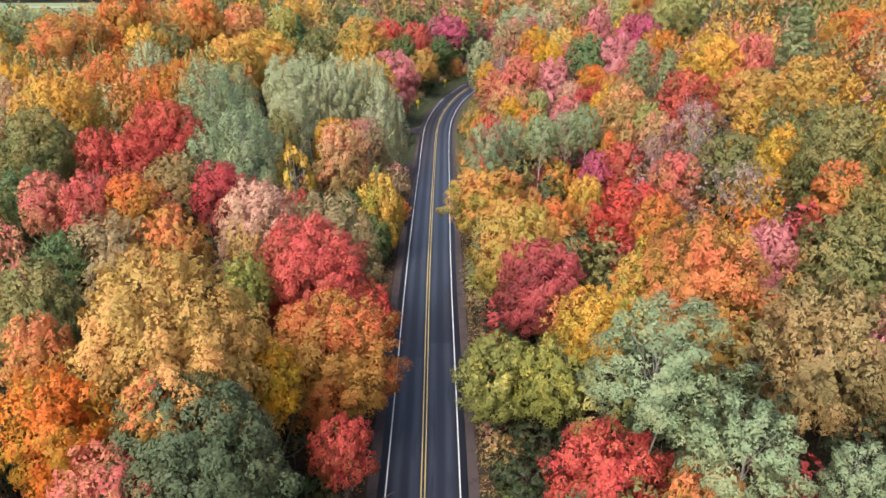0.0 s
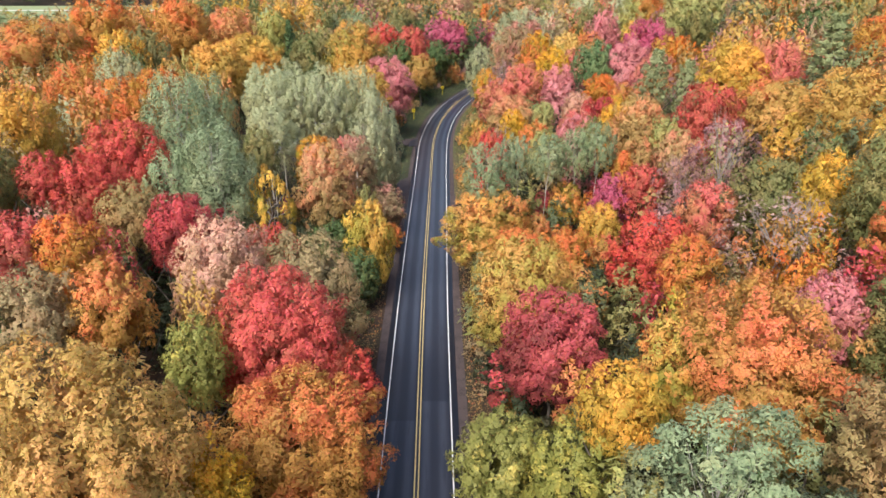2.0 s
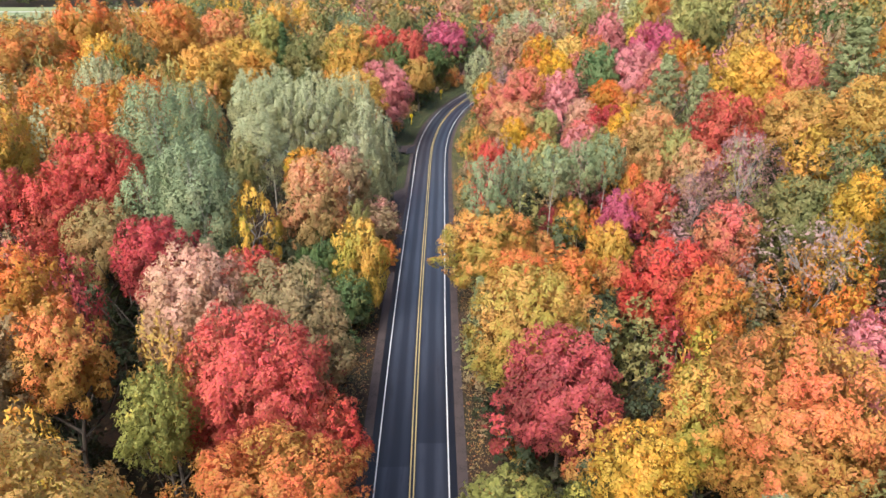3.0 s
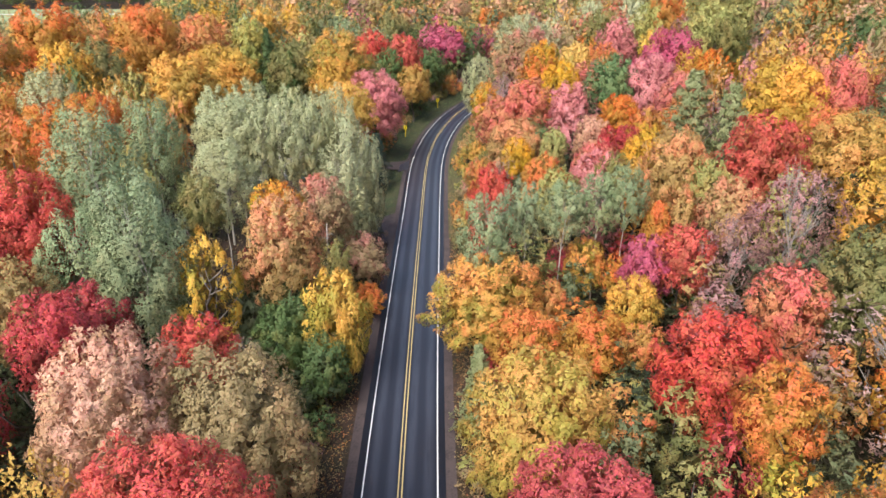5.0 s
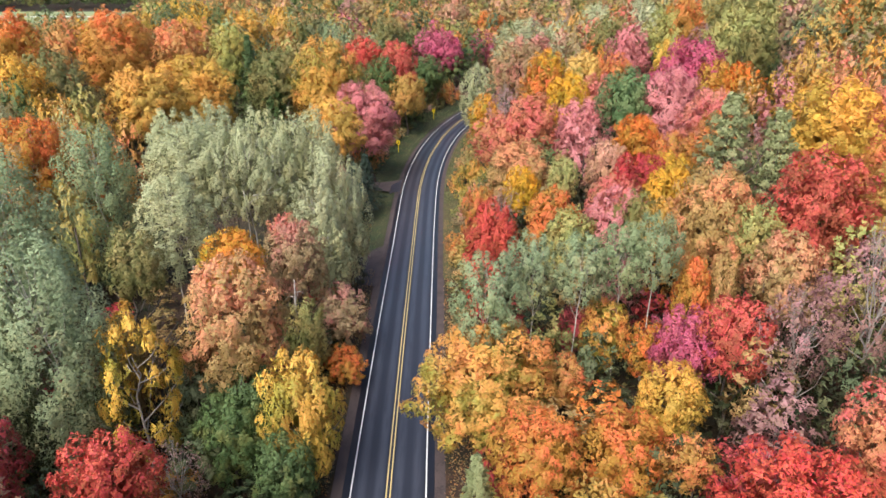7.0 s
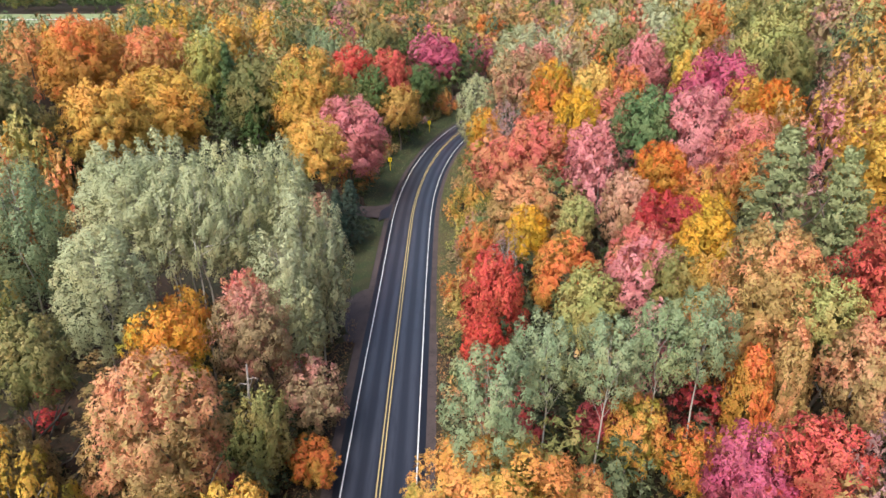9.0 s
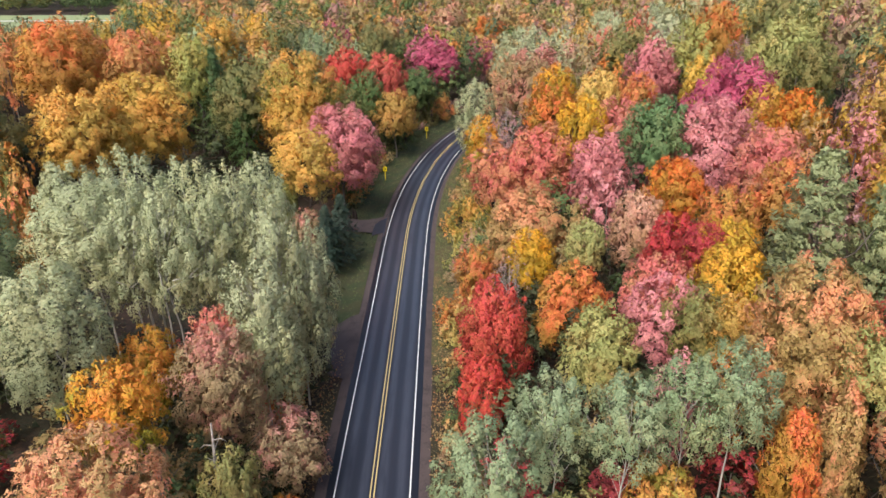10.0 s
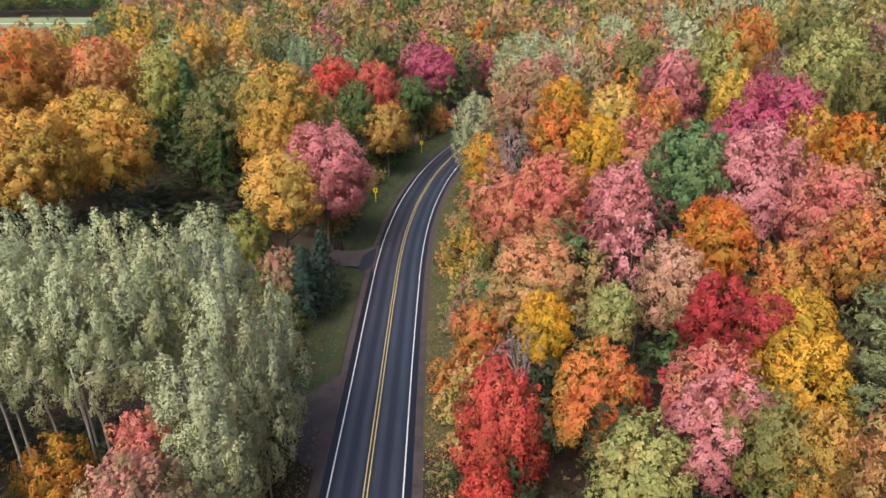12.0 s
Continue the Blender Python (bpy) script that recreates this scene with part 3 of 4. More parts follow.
tree("red", -7.2, 62.4, 2.2, 14.7)
tree("red", -12.9, 63.7, 5.0, 20.9)
tree("red", -35.5, 67.6, 2.5, 22.5)
tree("rust", -31.4, 68.2, 2.5, 22.3)
tree("olive", 43.7, 68.5, 2.5, 14.8)
tree("crimson", 10.6, 68.5, 4.1, 15.9)
tree("coral", -41.6, 70.2, 2.3, 21.3)
tree("orange", 42.3, 72.0, 2.9, 15.8)
tree("blush", -19.8, 72.1, 3.4, 20.0)
tree("orange", 23.7, 73.0, 2.6, 16.3)
tree("blush", -21.4, 76.2, 4.0, 20.1)
tree("brown", -12.9, 76.2, 4.4, 18.9)
tree("grey", 33.9, 76.7, 5.0, 16.1)
tree("green", -47.8, 77.1, 2.8, 19.3)
tree("olive", 44.2, 77.4, 4.3, 20.2)
tree("citrus", 8.6, 78.0, 4.1, 17.7)
tree("crimson", -26.3, 79.4, 2.7, 20.8)
tree("red", 23.1, 81.5, 4.0, 15.4)
tree("gold", 40.6, 82.2, 3.0, 17.5)
tree("coral", 28.6, 84.0, 2.6, 16.9)
tree("olive", 35.9, 85.3, 3.4, 17.4)
tree("crimson", -27.3, 85.4, 3.1, 18.6)
tree("red", -19.6, 88.4, 2.5, 14.8)
tree("brown", -35.3, 89.3, 3.1, 18.5)
tree("olive", -52.5, 89.9, 3.9, 23.3)
tree("orange", 20.2, 90.9, 1.4, 10.2)
tree("red", -46.1, 91.9, 2.2, 20.5)
tree("olive", -57.4, 92.3, 3.3, 18.5)
tree("red", -41.7, 93.0, 3.3, 20.2)
tree("pine", 5.2, 93.2, 2.6, 10.0, kind="spruce")
tree("orange", 16.5, 94.7, 2.8, 10.5)
tree("orange", 9.9, 94.9, 3.0, 12.1)
tree("aspen", -33.0, 97.5, 3.3, 20.5, share=0.85)
tree("gold", 20.8, 97.8, 2.3, 11.7)
tree("mauve", 35.3, 97.9, 3.6, 18.7, kind="bare")
tree("aspen", -27.8, 98.2, 4.3, 23.6, share=0.85)
tree("yellow", -21.8, 99.3, 3.1, 18.0, kind="open", share=0.8)
tree("mauve", 30.8, 99.5, 2.8, 14.7, kind="bare")
tree("red", -39.7, 99.8, 4.3, 22.9)
tree("red", 26.4, 100.8, 2.4, 14.4)
tree("yellow", -9.6, 101.0, 2.9, 14.3, share=0.92)
tree("magenta", 23.0, 102.3, 2.4, 13.5)
tree("green", -14.1, 102.4, 2.5, 11.3)
tree("ochre", 6.6, 104.0, 5.2, 14.2)
tree("peach", -15.4, 105.1, 3.7, 20.3, share=0.62)
tree("aspen", -34.5, 106.0, 4.4, 28.0, share=0.85)
tree("aspen", 6.9, 107.3, 2.9, 20.4, share=0.56)
tree("peach", 33.1, 107.4, 2.8, 15.5)
tree("gold", -58.9, 108.4, 5.5, 23.9)
tree("tan", 56.0, 108.6, 5.4, 18.8)
tree("olive", -25.0, 109.3, 2.3, 20.7)
tree("aspen", 15.7, 110.9, 2.2, 19.0, share=0.4)
tree("orange", 26.5, 111.0, 2.1, 13.5, kind="spire", share=0.8)
tree("peach", 29.3, 111.2, 2.1, 14.3, kind="spire", share=0.8)
tree("aspen", 11.1, 112.0, 2.2, 19.6, share=0.42)
tree("aspen", 19.8, 112.4, 2.2, 18.4, share=0.44)
tree("aspen", 23.0, 112.8, 2.3, 18.2, share=0.44)
tree("lime", 32.6, 113.5, 2.1, 16.2)
tree("ochre", -17.9, 114.7, 2.5, 18.7)
tree("red", 39.5, 115.6, 4.0, 19.1)
tree("tan", 50.7, 117.3, 5.0, 16.5)
tree("orange", -8.0, 117.8, 2.1, 4.5)
tree("peach", 30.1, 117.9, 4.1, 19.3)
tree("pine", 58.6, 121.0, 5.0, 23.2)
tree("rustpink", -13.6, 122.6, 3.1, 17.2)
tree("orange", 51.5, 123.5, 4.4, 15.9)
tree("tan", 27.4, 123.6, 2.1, 14.7)
tree("sage", -26.7, 123.6, 3.6, 21.0, share=0.62)
tree("rustpink", -9.2, 123.6, 2.9, 9.5, share=0.85)
tree("olive", 24.9, 125.4, 2.5, 15.7)
tree("lime", 17.3, 125.7, 2.7, 15.4)
tree("pine", 39.3, 126.1, 3.1, 20.0)
tree("pink", 23.3, 128.1, 2.9, 15.8)
tree("ochre", -21.7, 128.7, 2.6, 13.2)
tree("pine", 35.1, 129.2, 3.9, 22.1)
tree("coral", -15.9, 130.1, 1.7, 15.1)
tree("sage", -11.2, 130.3, 2.4, 15.2)
tree("coral", 23.4, 130.9, 2.6, 16.1)
tree("gold", 29.6, 131.2, 3.0, 15.4)
tree("sage", -12.4, 131.5, 2.8, 19.5)
tree("sage", -23.8, 133.6, 2.7, 23.8, share=0.54)
tree("coral", 56.8, 134.0, 4.0, 19.0)
tree("orange", -53.6, 134.0, 4.7, 21.8)
tree("sage", -20.5, 134.0, 2.6, 24.4, share=0.54)
tree("gold", 50.2, 135.5, 5.6, 20.3)
tree("sage", -27.6, 135.5, 4.9, 24.1, share=0.54)
tree("aspen", -40.1, 135.7, 4.2, 22.8)
tree("gold", -81.7, 135.9, 4.7, 19.6)
tree("sage", -17.9, 135.9, 2.9, 23.8, share=0.56)
tree("crimson", 29.0, 136.4, 1.9, 15.7)
tree("orange", -48.9, 136.7, 4.2, 23.1)
tree("red", 9.4, 137.0, 3.0, 14.3, share=0.9)
tree("gold", 31.6, 137.2, 3.5, 15.1)
tree("sage", -12.0, 137.5, 2.8, 22.6, share=0.85)
tree("orange", 17.1, 137.6, 3.2, 14.1)
tree("orange", 77.5, 137.8, 5.2, 20.9)
tree("sage", -23.7, 138.2, 2.8, 24.1, share=0.54)
tree("sage", -10.0, 138.5, 2.5, 18.0, share=0.92)
tree("sage", -31.0, 139.0, 3.2, 25.0, share=0.54)
tree("sage", -16.6, 139.5, 2.8, 25.0, share=0.82)
tree("orange", -63.8, 139.9, 4.8, 22.4)
tree("sage", -56.5, 141.1, 3.6, 24.8, share=0.7)
tree("sage", -20.6, 141.5, 3.1, 25.2, share=0.7)
tree("sage", -27.0, 143.0, 3.2, 25.2, share=0.7)
tree("lime", 19.3, 143.2, 1.9, 16.3)
tree("sage", -14.2, 143.8, 3.2, 25.0, share=0.85)
tree("orange", 34.1, 143.9, 2.8, 15.6)
tree("crimson", 28.9, 144.0, 2.8, 14.0)
tree("sage", -10.2, 144.1, 2.8, 18.5, share=0.92)
tree("grey", 11.9, 144.2, 2.2, 13.5)
tree("rust", 40.0, 145.2, 2.8, 17.0)
tree("gold", 13.9, 145.4, 2.2, 15.8)
tree("blush", 27.1, 151.3, 3.1, 14.9)
tree("coral", 41.9, 152.9, 3.6, 18.4)
tree("rust", 32.6, 154.2, 2.7, 16.2)
tree("orange", 8.9, 155.8, 2.3, 11.3)
tree("orange", 32.0, 156.5, 2.8, 16.3)
tree("peach", 15.0, 158.7, 4.6, 16.4)
tree("pink", 39.6, 163.7, 4.7, 20.5)
tree("leafy", 32.7, 166.1, 3.7, 21.9, share=0.5)
tree("orange", 51.1, 167.6, 3.4, 18.5)
tree("pink", 25.8, 168.0, 3.8, 18.6)
tree("orange", -87.1, 170.3, 8.3, 26.0)
tree("tan", 49.5, 173.8, 3.0, 18.4)
tree("gold", -70.7, 174.5, 4.7, 24.5)
tree("coral", 14.1, 176.5, 3.2, 18.2)
tree("olive", 57.4, 177.5, 3.0, 22.6)
tree("coral", 19.7, 178.1, 5.0, 20.0)
tree("magenta", 46.9, 178.5, 5.2, 22.3)
tree("spruce", -11.6, 180.5, 3.6, 11.0)
tree("olive", -68.6, 183.1, 6.0, 24.7)
tree("gold", -17.4, 185.3, 4.8, 20.8, share=0.55)
tree("spruce", -13.2, 175.0, 3.5, 10.5)
tree("lime", 58.3, 188.9, 5.2, 25.0)
tree("gold", -54.8, 190.0, 6.2, 22.8, share=0.7)
tree("gold", 28.0, 190.7, 4.0, 20.0)
tree("coral", 33.8, 190.8, 3.6, 18.5)
tree("orange", -81.7, 191.6, 6.3, 30.3)
tree("yellow", 47.6, 193.0, 3.2, 21.2)
tree("orange", 37.6, 194.5, 2.5, 20.8)
tree("mauve", 54.5, 195.2, 2.4, 22.3, kind="bare")
tree("pink", -14.4, 205.0, 6.5, 21.4, share=0.78)
tree("gold", -50.6, 203.7, 7.1, 23.8, share=0.75)
tree("yellow", 33.0, 204.1, 3.6, 21.4)
tree("rust", 54.0, 205.6, 3.5, 27.7)
tree("pink", 42.9, 205.8, 4.4, 24.1)
tree("lime", 51.8, 207.9, 4.9, 25.5)
tree("mauve", 17.3, 209.1, 3.8, 17.6, kind="bare")
tree("olive", 64.7, 209.7, 3.6, 26.4)
tree("orange", 25.9, 211.9, 4.3, 19.5)
tree("aspen", -122.7, 215.4, 8.9, 22.4)
tree("tan", -24.9, 217.7, 5.5, 21.7)
tree("ochre", 28.0, 220.1, 3.5, 21.8)
tree("ochre", 13.9, 220.8, 3.7, 15.1)
tree("green", -37.3, 223.4, 4.6, 20.3, kind="spruce")
tree("ochre", -25.2, 223.9, 6.7, 27.6)
tree("rust", -74.4, 225.4, 7.6, 28.0)
tree("olive", -37.5, 227.6, 5.8, 22.7)
tree("lime", -17.7, 227.8, 2.4, 21.0)
tree("olive", 44.8, 231.4, 4.3, 24.1)
tree("rustpink", 24.3, 231.8, 6.5, 25.0)
tree("sage", 12.3, 233.2, 4.2, 21.1)
tree("green", -45.2, 233.4, 5.4, 23.8, kind="spruce")
tree("lime", -50.0, 235.1, 4.4, 26.5, share=0.6)
tree("tan", -6.5, 247.0, 4.2, 16.5)
tree("green", -49.4, 240.5, 5.4, 20.8)
tree("rust", -66.2, 244.6, 6.4, 25.0)
tree("green", -13.6, 250.4, 4.4, 20.4)
tree("rust", -83.5, 251.5, 7.2, 24.0)
tree("red", -9.4, 255.3, 4.8, 23.9)
tree("red", -19.2, 256.2, 5.1, 23.8)
tree("green", -1.5, 279.0, 5.0, 17.0)
tree("sage", 62.1, 269.9, 4.7, 23.7)
tree("aspen", -30.1, 275.8, 4.2, 24.6)
tree("gold", -56.2, 278.8, 4.3, 25.0)
tree("sage", 29.4, 285.4, 8.1, 27.3)
tree("sage", 52.7, 287.2, 5.2, 25.9)
tree("olive", -15.5, 303.5, 4.9, 24.0)
tree("magenta", 3.5, 304.4, 6.6, 20.6)
tree("orange", 23.2, 362.8, 6.2, 17.4)
tree("grey", 55.3, 366.0, 8.3, 20.2)
tree("rustpink", 8.6, 368.3, 6.3, 17.8)

tree("red", 7.9, 130.5, 2.3, 9.5, share=0.9)
tree("rustpink", -16.4, 177.0, 3.0, 9.5, share=0.85)
tree("lemon", -21.6, 181.0, 2.6, 13.0, share=0.7)
tree("rust", 14.0, 107.4, 2.0, 8.5)
tree("crimson", 9.8, 113.4, 1.9, 9.5)
tree("ochre", 18.6, 112.2, 2.3, 10.5)
tree("orange", 22.4, 108.4, 2.0, 9.0)
tree("gold", 25.6, 107.2, 1.8, 8.6)
tree("crimson", 16.6, 114.6, 1.9, 9.0)
tree("green", -15.2, 100.2, 2.6, 10.0, share=0.85)
tree("dgreen", -18.8, 104.1, 2.4, 11.0, share=0.85)
tree("green", -10.2, 97.0, 2.2, 9.0, share=0.85)
tree("dgreen", -26.5, 100.3, 2.6, 11.0, share=0.85)
tree("brown", -26.2, 106.7, 2.2, 13.0, share=0.85)
tree("grey", -17.8, 94.6, 1.8, 9.0)
tree("lime", -11.6, 116.1, 2.0, 11.0, share=0.85)


# ---- the rest of the wood: lower trees between, roadside bushes, then the woods beyond ----
NAMED = list(STANDING)
CELL = 12.0
NEAR = {}
for item in NAMED:
    NEAR.setdefault((int(item[0] // CELL), int(item[1] // CELL)), []).append(item)


def close_by(x, y, reach):
    i, j = int(x // CELL), int(y // CELL)
    return [it for a in range(-reach, reach + 1) for b in range(-reach, reach + 1) for it in NEAR.get((i + a, j + b), ())]


def clear_of_wood(x, y):
    """Open places: the road, the yards, the far field."""
    dx = x - road_x(y)
    if -8.2 < dx < 8.0 or (y > 146 and -14.5 < dx < 12.5):
        return True
    if -46 < x < -4 and 147 < y < 190 or -26 < x < -4 and 190 < y < 208:
        return True
    if -70 < x < -46 and 165 < y < 190:
        return True
    return x < -0.42 * (y - 83) and 295 < y < 566


def joined(name, label, spots, shapes, material, category):
    """Many crowns as one mesh: each spot is x, y, crown radius, height, crown share of the height."""
    rng = np.random.default_rng(len(spots) + 7)
    verts, shade = [], []
    for k, (x, y, r, h, share) in enumerate(spots):
        v, face, tilt = shapes[k % len(shapes)]
        a = rng.uniform(0, 6.2832)
        c, s = math.cos(a), math.sin(a)
        tall = h * share / 2
        p = np.stack(((v[:, 0] * c - v[:, 1] * s) * r, (v[:, 0] * s + v[:, 1] * c) * r, v[:, 2] * tall), 1)
        shade.append(np.stack((tilt[:, 0] * c - tilt[:, 1] * s, tilt[:, 0] * s + tilt[:, 1] * c, tilt[:, 2]), 1))
        verts.append(p + np.array((x, y, terrain(x, y) + h - tall)))
    verts = np.concatenate(verts)
    faces = np.arange(len(verts)).reshape(-1, 3)
    return tagged(new(name, mesh_of(name, verts.tolist(), faces.tolist(), material, normals=np.concatenate(shade).tolist())), label, category, "", "stuff")


LOW_SHAPES = [crown_points(201 + i, 40, 560, 0.11, 0.1, squash=0.7) for i in range(5)]
CLOSE_SHAPES = [crown_points(261 + i, 90, 1300, 0.067, 0.15, lobe=(0.13, 0.24), squash=0.85) for i in range(4)]
THIN_SHAPES = [crown_points(211 + i, 60, 600, 0.098, 0.15, squash=0.9) for i in range(5)]
DEEP_SHAPES = [crown_points(221 + i, 30, 330, 0.135, 0.1, squash=0.7) for i in range(5)]
BUSH_SHAPES = [crown_points(231 + i, 26, 420, 0.1, 0.1) for i in range(4)]
FINE_SHAPES = [crown_points(241 + i, 44, 300, 0.14, 0.1, squash=0.9) for i in range(5)]
FAR_SHAPES = [crown_points(251 + i, 26, 215, 0.165, 0.1, squash=0.75) for i in range(5)]
MIXED = ("olive", "tan", "brown", "gold", "green", "olive", "rustpink", "ochre", "dgreen", "rust", "olive", "orange", "brown", "green", "peach", "lime", "mauve", "blush")
HILL = ("coral", "rustpink", "pink", "mauve", "pink", "peach", "blush", "coral", "olive", "orange", "rustpink", "pink", "lime", "tan", "mauve", "green")
WEST = ("olive", "green", "ochre", "brown", "dgreen", "gold", "olive", "rust", "lime", "green", "tan")
# the dark greens here put the shade of the gaps into leaf colour
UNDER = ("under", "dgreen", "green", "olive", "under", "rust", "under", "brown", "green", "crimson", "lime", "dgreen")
mixer = random.Random(9)
low, deep, bush, far, stems = {}, {}, {}, {}, []
y = 24.0
while y < 330:
    step = 5.0 if y < 165 else 8.8
    half = 16 + 0.62 * y
    x = -half
    while x < half:
        px, py = x + mixer.uniform(-1.9, 1.9), y + mixer.uniform(-1.9, 1.9)
        x += step
        r = mixer.uniform(2.4, 3.4) if y < 165 else mixer.uniform(4.0, 5.8)
        if clear_of_wood(px, py):
            continue
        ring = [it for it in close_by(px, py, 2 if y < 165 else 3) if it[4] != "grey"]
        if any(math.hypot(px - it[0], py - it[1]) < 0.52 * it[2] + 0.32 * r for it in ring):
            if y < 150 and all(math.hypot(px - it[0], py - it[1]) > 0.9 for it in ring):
                # low dark fill under the crowns, deepening the gaps by colour
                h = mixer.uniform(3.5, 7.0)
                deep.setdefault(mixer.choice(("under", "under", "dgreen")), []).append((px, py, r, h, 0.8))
            continue
        ring.sort(key=lambda it: math.hypot(px - it[0], py - it[1]))
        open_sky = not ring or math.hypot(px - ring[0][0], py - ring[0][1]) > ring[0][2] * 1.25 + r
        level = sum(it[3] for it in ring[:3]) / len(ring[:3]) if ring else (15.0 if px > 0 else 18.0)
        if open_sky:
            tone = mixer.choice(ring[:4])[4] if ring and mixer.random() < 0.42 else mixer.choice(HILL if 12 < px < 62 and 90 < py < 300 else WEST if px < -10 and py > 150 else MIXED)
            h = level * mixer.uniform(0.78, 0.98)
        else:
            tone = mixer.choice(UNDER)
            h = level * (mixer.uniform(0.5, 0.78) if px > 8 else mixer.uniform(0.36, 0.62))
        if tone in ("grey", "pine", "spruce"):
            tone = "olive"
        # low fill between the pale trunks, its dark tone painting shade there
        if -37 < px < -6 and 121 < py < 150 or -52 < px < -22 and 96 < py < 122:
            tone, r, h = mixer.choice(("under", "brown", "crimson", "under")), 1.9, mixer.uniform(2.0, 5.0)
        # dark tones that colour the openings between these trees as shade
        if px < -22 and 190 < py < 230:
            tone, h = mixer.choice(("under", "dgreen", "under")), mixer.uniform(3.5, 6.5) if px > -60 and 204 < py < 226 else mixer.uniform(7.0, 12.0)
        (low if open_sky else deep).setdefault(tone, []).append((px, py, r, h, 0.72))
        stems.append((px, py, h))
    y += step
for side in (-1, 1):
    y = 20.0
    while y < 300:
        y += mixer.uniform(1.1, 2.2)
        inner = (7.6 if y < 150 else 10.5) if side < 0 else (6.6 if y < 160 else 7.7)
        dx = side * (inner + mixer.uniform(0, 3.5))
        px = road_x(y) + dx
        if side < 0 and (143 < y < 160 or 190 < y < 206):
            continue
        kinds = ("brown", "olive", "green", "dgreen", "olive", "rust", "mauve") if side < 0 else ("lime", "ochre", "olive", "peach", "green", "citrus", "orange", "rustpink")
        tone = kinds[int(y / 11) % len(kinds)] if mixer.random() < 0.7 else mixer.choice(kinds)
        bush.setdefault(tone, []).append((px, y, mixer.uniform(1.0, 2.0), mixer.uniform(1.2, 3.6), 0.95))
        if y > 146:
            px += side * mixer.uniform(1.8, 4.5)
            bush.setdefault(tone, []).append((px, y, mixer.uniform(1.4, 2.4), mixer.uniform(3.5, 7.5), 0.9))
y = -70.0
while y < 330:
    reach = 18 + 0.62 * max(y, 24.0)
    for side in (-1, 1):
        x = 10.0 if y < 20 else reach
        while x < reach + 90:
            px, py = side * (x + mixer.uniform(-2.5, 2.5)), y + mixer.uniform(-2.5, 2.5)
            x += 9.5
            if not clear_of_wood(px, py):
                far.setdefault(mixer.choice(MIXED), []).append((px, py, mixer.uniform(4.2, 6.0), mixer.uniform(13, 20), 0.8))
    y += 9.5
y = 328.0
while y < 720:
    step = 9.0 if y < 450 else 14.0 if y < 600 else 22.0
    x = -0.66 * y
    while x < 0.66 * y:
        px, py = x + mixer.uniform(-3.5, 3.5), y + mixer.uniform(-3.5, 3.5)
        x += step
        if clear_of_wood(px, py):
            continue
        tone = mixer.choice(MIXED)
        if px < -150 and py > 560:
            tone = "green" if mixer.random() < 0.8 else "olive"
        far.setdefault(tone, []).append((px, py, step * mixer.uniform(0.44, 0.62), mixer.uniform(11, 20), 0.8))
    y += step
for tone, spots in low.items():
    for shapes, some in ((CLOSE_SHAPES, [s for s in spots if s[1] < 92]), (LOW_SHAPES, [s for s in spots if 92 <= s[1] < 160]), (THIN_SHAPES, [s for s in spots if s[1] >= 160])):
        if some:
            joined("underwood", "lower trees between the tall ones with " + PALETTE[tone][4], some, shapes, WOODS[tone], "woods")
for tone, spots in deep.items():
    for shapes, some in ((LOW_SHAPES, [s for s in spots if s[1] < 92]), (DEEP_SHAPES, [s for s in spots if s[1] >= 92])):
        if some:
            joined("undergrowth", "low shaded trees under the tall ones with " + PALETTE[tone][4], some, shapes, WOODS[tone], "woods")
for tone, spots in bush.items():
    joined("roadside_bushes", "low bushes along the road with " + PALETTE[tone][4], spots, BUSH_SHAPES, WOODS[tone], "bushes")
for tone, spots in far.items():
    for shapes, some in ((FINE_SHAPES, [s for s in spots if 328 < s[1] < 460]), (FAR_SHAPES, [s for s in spots if not 328 < s[1] < 460])):
        if some:
            joined("far_woods", "distant wooded hills with " + PALETTE[tone][4], some, shapes, DISTANT[tone], "distant woods")
verts, faces = [], []
for px, py, h in stems:
    z = terrain(px, py)
    lean = mixer.uniform(-0.3, 0.3)
    tube(verts, faces, [(px, py, z - 0.1), (px + lean, py, z + h * 0.75)], [0.011 * h, 0.005 * h], 4)
tagged(new("underwood_stems", mesh_of("underwood_stems", verts, faces, BARK, smooth=True)), "thin grey trunks standing in the underwood", "tree trunks", "", "stuff")


# ---- verges, drive, pull-off, field ----
def draped(name, stations, left, right, cuts, lift, material):
    """A strip beside the road that lies on the ground."""
    verts, faces = [], []
    for y in stations:
        for k in range(cuts + 1):
            dx = left(y) + (right(y) - left(y)) * k / cuts
            x = road_x(y) + dx
            verts.append((x, y, max(terrain(x, y), bed(x, y)) + lift))
    w = cuts + 1
    faces = [(j * w + k, j * w + k + 1, (j + 1) * w + k + 1, (j + 1) * w + k) for j in range(len(stations) - 1) for k in range(cuts)]
    return mesh_of(name, verts, faces, material, smooth=True)


def shoulder_edge(y):
    return half_width(y) + 1.6


